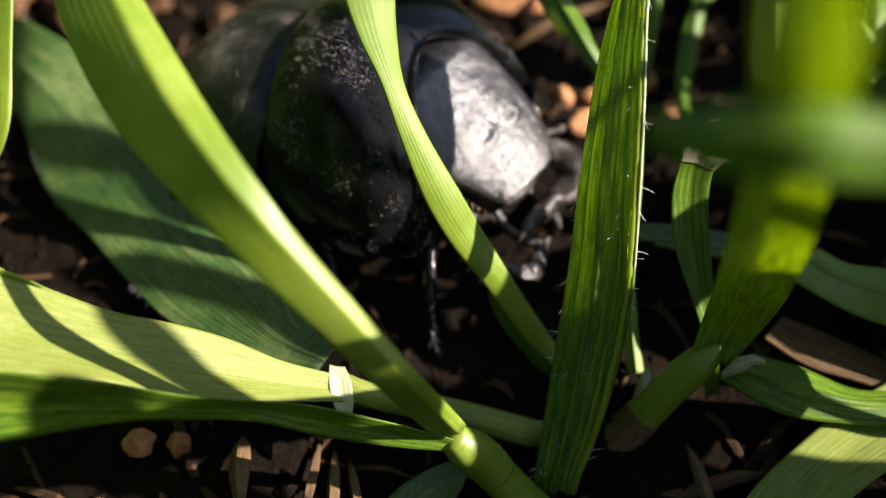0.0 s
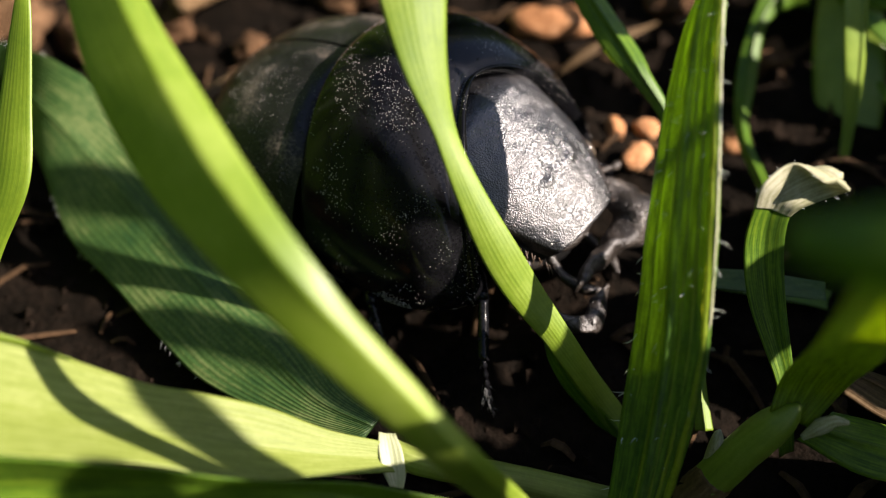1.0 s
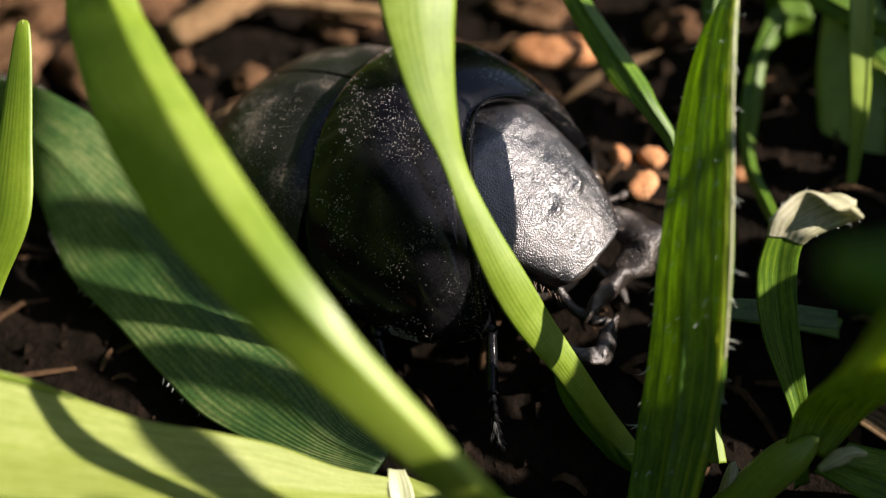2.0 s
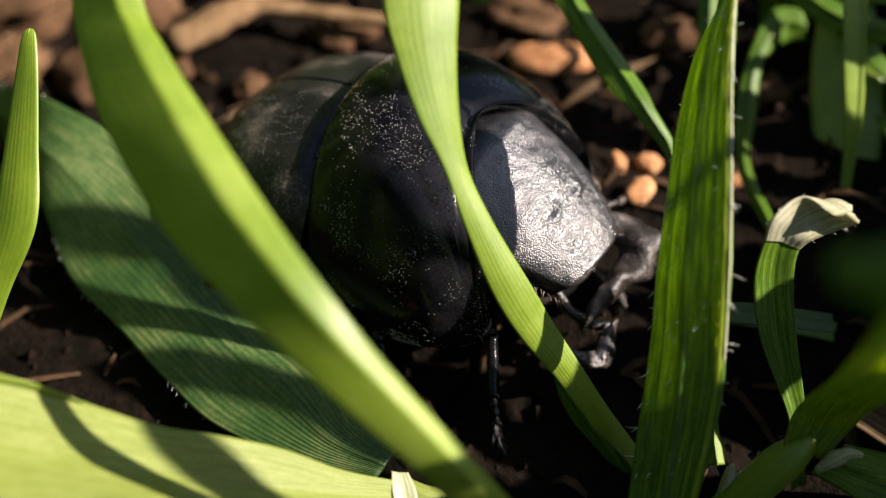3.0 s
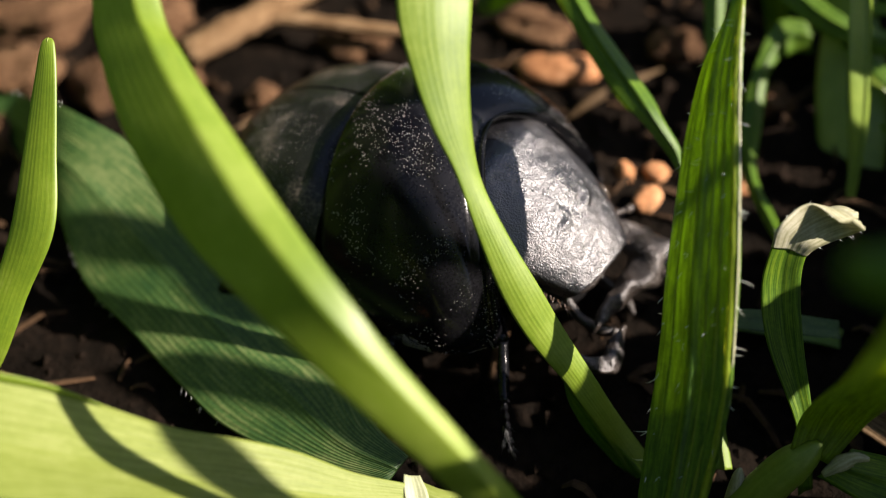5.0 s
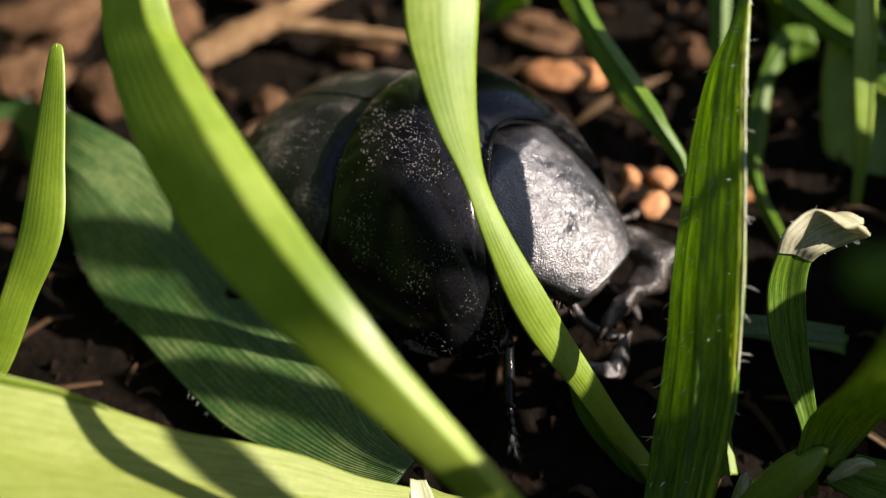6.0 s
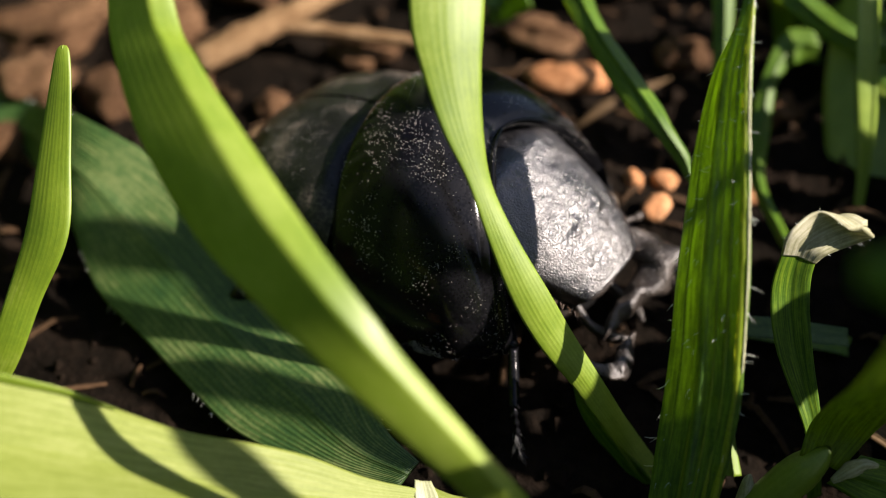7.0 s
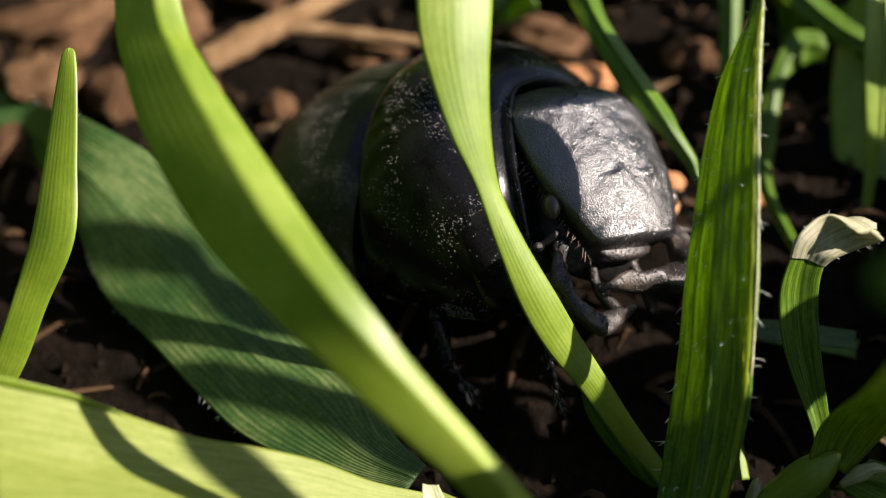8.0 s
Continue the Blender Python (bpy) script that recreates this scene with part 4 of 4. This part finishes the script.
# wing cases, joined along the back
def wing_case(side):
    bm = bmesh.new()
    nx, na = 44, 26
    rings = []
    for i in range(nx + 1):
        s = i / nx
        x = -3.0 - 8.0 * s
        round_off = math.sqrt(max(0.0, 1 - max(0.0, (s - 0.12) / 0.88) ** 2.4))
        w = 6.9 * (0.93 + 0.09 * math.sin(s * 2.6)) * round_off + 0.05
        top = 4.6 + 6.6 * (round_off ** 0.8) * (1 - 0.06 * s) * min(1, 0.9 + s)
        ring = []
        for k in range(na + 1):
            a = radians(-18 + (90 + 18 - 0.35) * k / na)
            groove = 0.05 * abs(math.sin(a * 13)) * min(1, s * 8) * round_off
            y = side * max(0.03, (w - groove) * math.copysign(abs(math.cos(a)) ** 0.85, math.cos(a)))
            z = 4.6 + (top - 4.6 - groove) * math.copysign(abs(math.sin(a)) ** 0.9, math.sin(a))
            ring.append(bm.verts.new((x, y, z)))
        rings.append(ring)
    for i in range(nx):
        for k in range(na):
            bm.faces.new((rings[i][k], rings[i][k + 1], rings[i + 1][k + 1], rings[i + 1][k]))
    return bm


part("wing_case", wing_case(1), CHITIN_DULL, beetle)
part("wing_case", wing_case(-1), CHITIN_DULL, beetle)


def pronotum():
    """Neck shield: a strongly domed plate, its front edge hollowed for the head and rimmed."""
    bm = bmesh.new()
    nx, na = 46, 60
    rings = []
    for i in range(nx + 1):
        s = i / nx
        ring = []
        for k in range(na + 1):
            q = k / na
            a = radians(-22 + 224 * q)
            ca, sa = math.cos(a), math.sin(a)
            back = -3.4 + 0.5 * abs(ca) ** 2
            front = 2.3 + 3.0 * abs(ca) ** 1.6
            x = back + (front - back) * s
            w = 5.75 + 0.8 * math.sin(min(1.0, s * 0.9 + 0.1) * math.pi) ** 0.7 + 0.15 * s - 1.0 * max(0.0, (s - 0.72) / 0.28) ** 1.7
            top = 11.4 + 1.25 * math.sin(min(1.0, s * 0.95 + 0.1) * math.pi) ** 0.8 + 0.2 * s
            soft_y, soft_z = 0.84 + 0.16 * s * s, 0.9 + 0.13 * s * s
            rim = 0.16 * math.exp(-((s - 0.985) / 0.02) ** 2) - 0.2 * math.exp(-((s - 0.945) / 0.02) ** 2)
            lip = 0.25 * max(0.0, 0.04 - s) / 0.04
            y = math.copysign(abs(ca) ** soft_y, ca) * (w + rim - lip)
            z = 4.9 + math.copysign(abs(sa) ** soft_z, sa) * (top - 4.9 + rim - lip) if sa > 0 else 4.9 + sa * (2.6 - 1.2 * max(0.0, s - 0.6))
            ring.append(bm.verts.new((x, y, z)))
        rings.append(ring)
    inner = []
    for v in rings[-1]:
        inner.append(bm.verts.new((v.co.x - 0.5, v.co.y * 0.93, 4.4 + (v.co.z - 4.4) * 0.93)))
    rings.append(inner)
    for i in range(len(rings) - 1):
        for k in range(na):
            bm.faces.new((rings[i][k], rings[i][k + 1], rings[i + 1][k + 1], rings[i + 1][k]))
    return bm


part("neck_shield", pronotum(), CHITIN, beetle, "glossy domed neck shield with fine punctures")


def specks_mesh(bm, count, seed, size, keep):
    """Pale specks added on a shell as its glints and dust, gathered in drifts; bm is used up."""
    rng = random.Random(seed)
    bmesh.ops.recalc_face_normals(bm, faces=bm.faces)
    bm.faces.ensure_lookup_table()
    spots = []
    while len(spots) < count:
        f = bm.faces[rng.randrange(len(bm.faces))]
        a, b = f.verts[0].co.lerp(f.verts[1].co, rng.random()), f.verts[3].co.lerp(f.verts[2].co, rng.random())
        p = a.lerp(b, rng.random())
        if keep(p) > rng.random():
            spots.append((p, rng.uniform(0.6, 1.5) * size))
    bm.free()
    out = bmesh.new()
    for p, r in spots:
        ring = [out.verts.new(p + Vector(d) * r * rng.uniform(0.6, 1.3)) for d in ((1, 0, 0), (0, 1, 0), (-1, 0, 0), (0, -1, 0), (0, 0, 1), (0, 0, -1))]
        for k in range(4):
            out.faces.new((ring[k], ring[(k + 1) % 4], ring[4]))
            out.faces.new((ring[(k + 1) % 4], ring[k], ring[5]))
    return out


def drift(p):
    return max(0.03, min(1.0, 0.25 + 1.9 * noise.noise(p * 0.55) + 1.1 * noise.noise(p * 1.9 + Vector((4, 1, 7)))))


part("dust_glints", specks_mesh(pronotum(), 4600, 4, 0.016, drift), GLINT_DUST, beetle, "fine pale specks added as the shell's glints and dust", smooth=False)["kind"] = "stuff"
part("dust_glints", specks_mesh(wing_case(-1), 1500, 6, 0.014, lambda p: drift(p) ** 2), GLINT_DUST, beetle, "fine pale specks added as the shell's glints and dust", smooth=False)["kind"] = "stuff"


def lump_mesh(centre, size, seed=1, rough=0.06, detail=3):
    bm = clod_mesh(size, seed, detail, rough)
    for v in bm.verts:
        v.co += Vector(centre)
    return bm


part("underside", lump_mesh((-3.5, 0, 5.0), (8.8, 5.9, 2.6), 3), CHITIN_DULL, beetle)


def head_shield():
    """Broad six-sided head plate, bulging, with two low knobs, in its own frame: x forward from the neck."""
    bm = bmesh.new()
    nu, nv = 72, 72
    outline = spline([(0.0, 3.3, 0), (0.2, 3.5, 0), (0.4, 3.5, 0), (0.6, 3.3, 0), (0.8, 2.75, 0), (1.0, 2.05, 0)], nv + 1)[:, 1]
    top, bottom = [], []
    for j in range(nv + 1):
        v = j / nv
        x = -1.7 + 7.5 * v
        r1, r2 = [], []
        for i in range(nu + 1):
            u = 2 * i / nu - 1
            y = u * outline[j]
            xx = x - 0.15 * u * u * v
            z = 1.7 - 1.7 * (y / 4.25) ** 2 - 0.25 * abs(u) ** 8 - 2.0 * max(0, (x + 0.9) / 7.1 - 0.4) ** 1.8 - 0.55 * max(0.0, -0.3 - x) ** 1.5
            for ky in (-0.85, 0.85):
                r, turn = math.hypot((xx - 3.0) / 0.85, y - ky), math.atan2(y - ky, xx - 3.0)
                z += 0.13 * math.exp(-((r - 0.42) / 0.17) ** 2) * max(0.0, math.cos(turn - 0.6)) ** 0.7 - 0.05 * math.exp(-(((xx - 3.0) / 0.14) ** 2 + ((y - ky + 0.1) / 0.4) ** 2))
            z += 0.07 * noise.noise(Vector((xx * 0.9, y * 0.9, 2.0))) + 0.045 * noise.noise(Vector((xx * 2.4, y * 2.4, 5.0))) + 0.018 * noise.noise(Vector((xx * 6.0, y * 6.0, 7.0)))
            z -= 0.03 * math.exp(-((xx - 4.5 - 0.25 * abs(y)) / 0.12) ** 2)
            r1.append(bm.verts.new((xx, y, z)))
            r2.append(bm.verts.new((xx * 0.97, y * 0.93, min(z - 0.3, -0.5 - 0.5 * (1 - u * u)))))
        top.append(r1)
        bottom.append(r2)
    for rows, flip in ((top, False), (bottom, True)):
        for j in range(nv):
            for i in range(nu):
                bm.faces.new((rows[j][i], rows[j][i + 1], rows[j + 1][i + 1], rows[j + 1][i]))
    rim = lambda r: [r[0][i] for i in range(nu + 1)] + [r[j][nu] for j in range(1, nv + 1)] + [r[nv][i] for i in range(nu - 1, -1, -1)] + [r[j][0] for j in range(nv - 1, 0, -1)]
    a, b = rim(top), rim(bottom)
    for i in range(len(a)):
        bm.faces.new((a[i], a[(i + 1) % len(a)], b[(i + 1) % len(a)], b[i]))
    return bm


beetle_head = part("head", head_shield(), CHITIN_HEAD, beetle, "broad grained head plate with two low knobs")
HEAD_POSE = pose(2.74 * MM, -0.35 * MM, 9.33 * MM, 4.5, 33.4, -1.7)
for side in (1, -1):
    part("eye", lump_mesh((3.6, side * 3.15, -0.1), (0.55, 0.35, 0.45), 2, 0.02), EYE_MAT, beetle_head, "small glossy eye")
    jaw = [(4.6, 2.6, -0.8, 0.35), (5.7, 2.9, -0.5, 0.6), (6.8, 2.9, -0.4, 0.9), (7.3, 2.3, -0.4, 0.9), (7.25, 1.3, -0.45, 0.62), (7.1, 0.4, -0.5, 0.5), (7.0, -0.9, -0.5, 0.32), (7.2, -2.2, -0.6, 0.1)]
    if side < 0:
        jaw = [(4.6, 2.6, -1.0, 0.3), (6.2, 3.4, -1.0, 0.34), (7.6, 3.4, -0.9, 0.36), (8.6, 2.7, -0.8, 0.4), (8.3, 1.5, -0.8, 0.32), (8.0, 0.6, -0.8, 0.1)]
    bm = tube_mesh([(a, side * c, d, e) for a, c, d, e in jaw], sides=22, count=46, bumps=0.03, seed=5)
    for v in bm.verts:
        v.co += Vector((0.25 * noise.noise(v.co * 1.1), 0.25 * noise.noise(v.co * 1.1 + Vector((9, 4, 2))), 0.3 * noise.noise(v.co * 1.3 + Vector((3, 8, 1))) + 0.1 * noise.noise(v.co * 3.5)))
    part("mandible", bm, CHITIN_BROWN, beetle_head, "curved rough brownish black jaw")
    ant = [(4.4, side * 2.8, -0.7, 0.16), (4.7, side * 3.4, -0.8, 0.15), (4.85, side * 3.7, -0.7, 0.12), (4.95, side * 3.9, -0.65, 0.12), (5.05, side * 4.05, -0.6, 0.18), (5.1, side * 4.25, -0.55, 0.2), (5.15, side * 4.4, -0.5, 0.08)]
    part("antenna", tube_mesh(ant, sides=10, count=26), CHITIN_BROWN, beetle_head)
part("upper_lip", lump_mesh((5.2, 0, -0.6), (0.9, 1.5, 0.35), 6, 0.12), CHITIN_BROWN, beetle_head)
for side in (1, -1):
    part("palp", tube_mesh([(5.4, side * 1.0, -1.6, 0.22), (6.6, side * 1.2, -1.7, 0.22), (7.6, side * 1.0, -1.5, 0.28), (8.2, side * 0.6, -1.3, 0.12)], sides=10, count=16, bumps=0.05), CHITIN_BROWN, beetle_head)
part("throat", lump_mesh((3.0, 0, -2.0), (3.2, 3.0, 1.6), 9, 0.06), CHITIN_DULL, beetle_head)
rng = random.Random(8)
part("bristles", spikes_mesh([((1.2 + 5 * k / 30, sd * (3.45 - 0.04 * k), -0.2), (1.6 + 5 * k / 30 + rng.uniform(-.3, .3), sd * (4.0 - 0.05 * k), -0.3 + rng.uniform(-.3, .4)), 0.03) for k in range(30) for sd in (-1, 1)]), BRISTLE, beetle_head)


def leg(side, root, knee, ankle, foot, thick):
    """Thigh with its shin (toothed outside) and jointed foot."""
    m = lambda p: (p[0], p[1] * side, p[2])
    root, knee, ankle, foot = (np.array(m(p), float) for p in (root, knee, ankle, foot))
    thigh = part("leg", tube_mesh([(*root, thick * 0.7), (*(root * 0.5 + knee * 0.5), thick), (*knee, thick * 0.6)], count=16), CHITIN, beetle)
    part("shin", tube_mesh([(*knee, thick * 0.45), (*(knee * 0.5 + ankle * 0.5), thick * 0.55), (*ankle, thick * 0.6)], count=16, bumps=0.05), CHITIN, thigh)
    teeth = []
    r = random.Random(int(100 * abs(foot[0])))
    for k in range(9):
        p = knee + (ankle - knee) * (k + 1) / 9
        out = Vector((r.uniform(-.3, .6), side * r.uniform(0.5, 1.0), r.uniform(-.6, .1))).normalized()
        teeth.append((p, p + np.array(out) * thick * 1.3, 0.1))
    part("spines", spikes_mesh(teeth, 6), CHITIN, thigh)
    seg = []
    for k in range(11):
        q = k / 10
        seg.append((*(ankle + (foot - ankle) * q), 0.15 if k % 2 else 0.09))
    part("foot", tube_mesh(seg, sides=10, count=40), CHITIN, thigh)
    r = random.Random(int(40 * abs(foot[1])))
    tuft = []
    for k in range(26):
        p = ankle + (foot - ankle) * r.uniform(0.3, 0.8)
        tuft.append((p, p + (foot - ankle) * r.uniform(0.25, 0.5) + np.array((r.uniform(-.3, .3), r.uniform(-.3, .3), 0)), 0.022))
    part("foot_brush", spikes_mesh(tuft), BRISTLE_PALE, thigh, "pale bristles on the foot")
    for end in ((0.5, 0.15, -0.25), (0.45, -0.25, -0.25)):
        part("claw", spikes_mesh([(foot, foot + np.array(end), 0.06)], 6), CHITIN, thigh)


for side in (1, -1):
    leg(side, (3.2, 2.6, 4.6), (5.4, 5.0, 4.9), (6.3, 6.6, 3.3), (6.8, 7.0, 1.2), 0.42)
    leg(side, (-1.5, 3.6, 4.2), (1.0, 6.6, 3.9), (1.8, 7.2, 2.4), (3.0, 7.6, 1.0), 0.45)
    leg(side, (-5.5, 3.4, 4.2), (-6.5, 7.4, 5.0), (-8.6, 8.0, 2.4), (-10.0, 8.2, 1.4), 0.8)


def beetle_pose(dx=0, dy=0, dz=0, rx=0, ry=0, rz=0):
    return pose((BX + dx) * MM, (BY + dy) * MM, (BZ + dz) * MM, 0, 0, YAW) @ pose(0, 0, 0, rx, ry, rz)


REAR_1, REAR_2, REAR_3 = beetle_pose(-0.5, 0.1, 0.1, 0, -1, 1), beetle_pose(-0.6, 0.2, 0.5, 0, -4, 3), beetle_pose(1.6, 0.6, 0.8, -2, -8, 0)


def head_on(body, x, y, z, rx, ry, rz):
    """The head's pose on a moved body, given as if the body still stood at rest."""
    return body.inverted() @ beetle_pose() @ pose(x * MM, y * MM, z * MM, rx, ry, rz)


BEETLE_ROWS = [(0.0, beetle_pose()), (4.0, beetle_pose()), (7.6, beetle_pose()), (7.7, beetle_pose()), (7.8, REAR_1), (7.9, REAR_2), (8.0, REAR_3)]
HEAD_ROWS = [(0.0, HEAD_POSE), (4.0, HEAD_POSE), (7.6, HEAD_POSE), (7.7, HEAD_POSE), (7.8, head_on(REAR_1, 2.74, -0.63, 9.06, 5.0, 31.4, 0.0)),
             (7.9, head_on(REAR_2, 3.15, 0.26, 9.48, -0.6, 32.0, -7.5)), (8.0, head_on(REAR_3, 4.1, 2.6, 10.8, -20.0, 25.0, -38.0))]


def motions():
    walk(beetle, BEETLE_ROWS)
    walk(beetle_head, HEAD_ROWS)


motions()
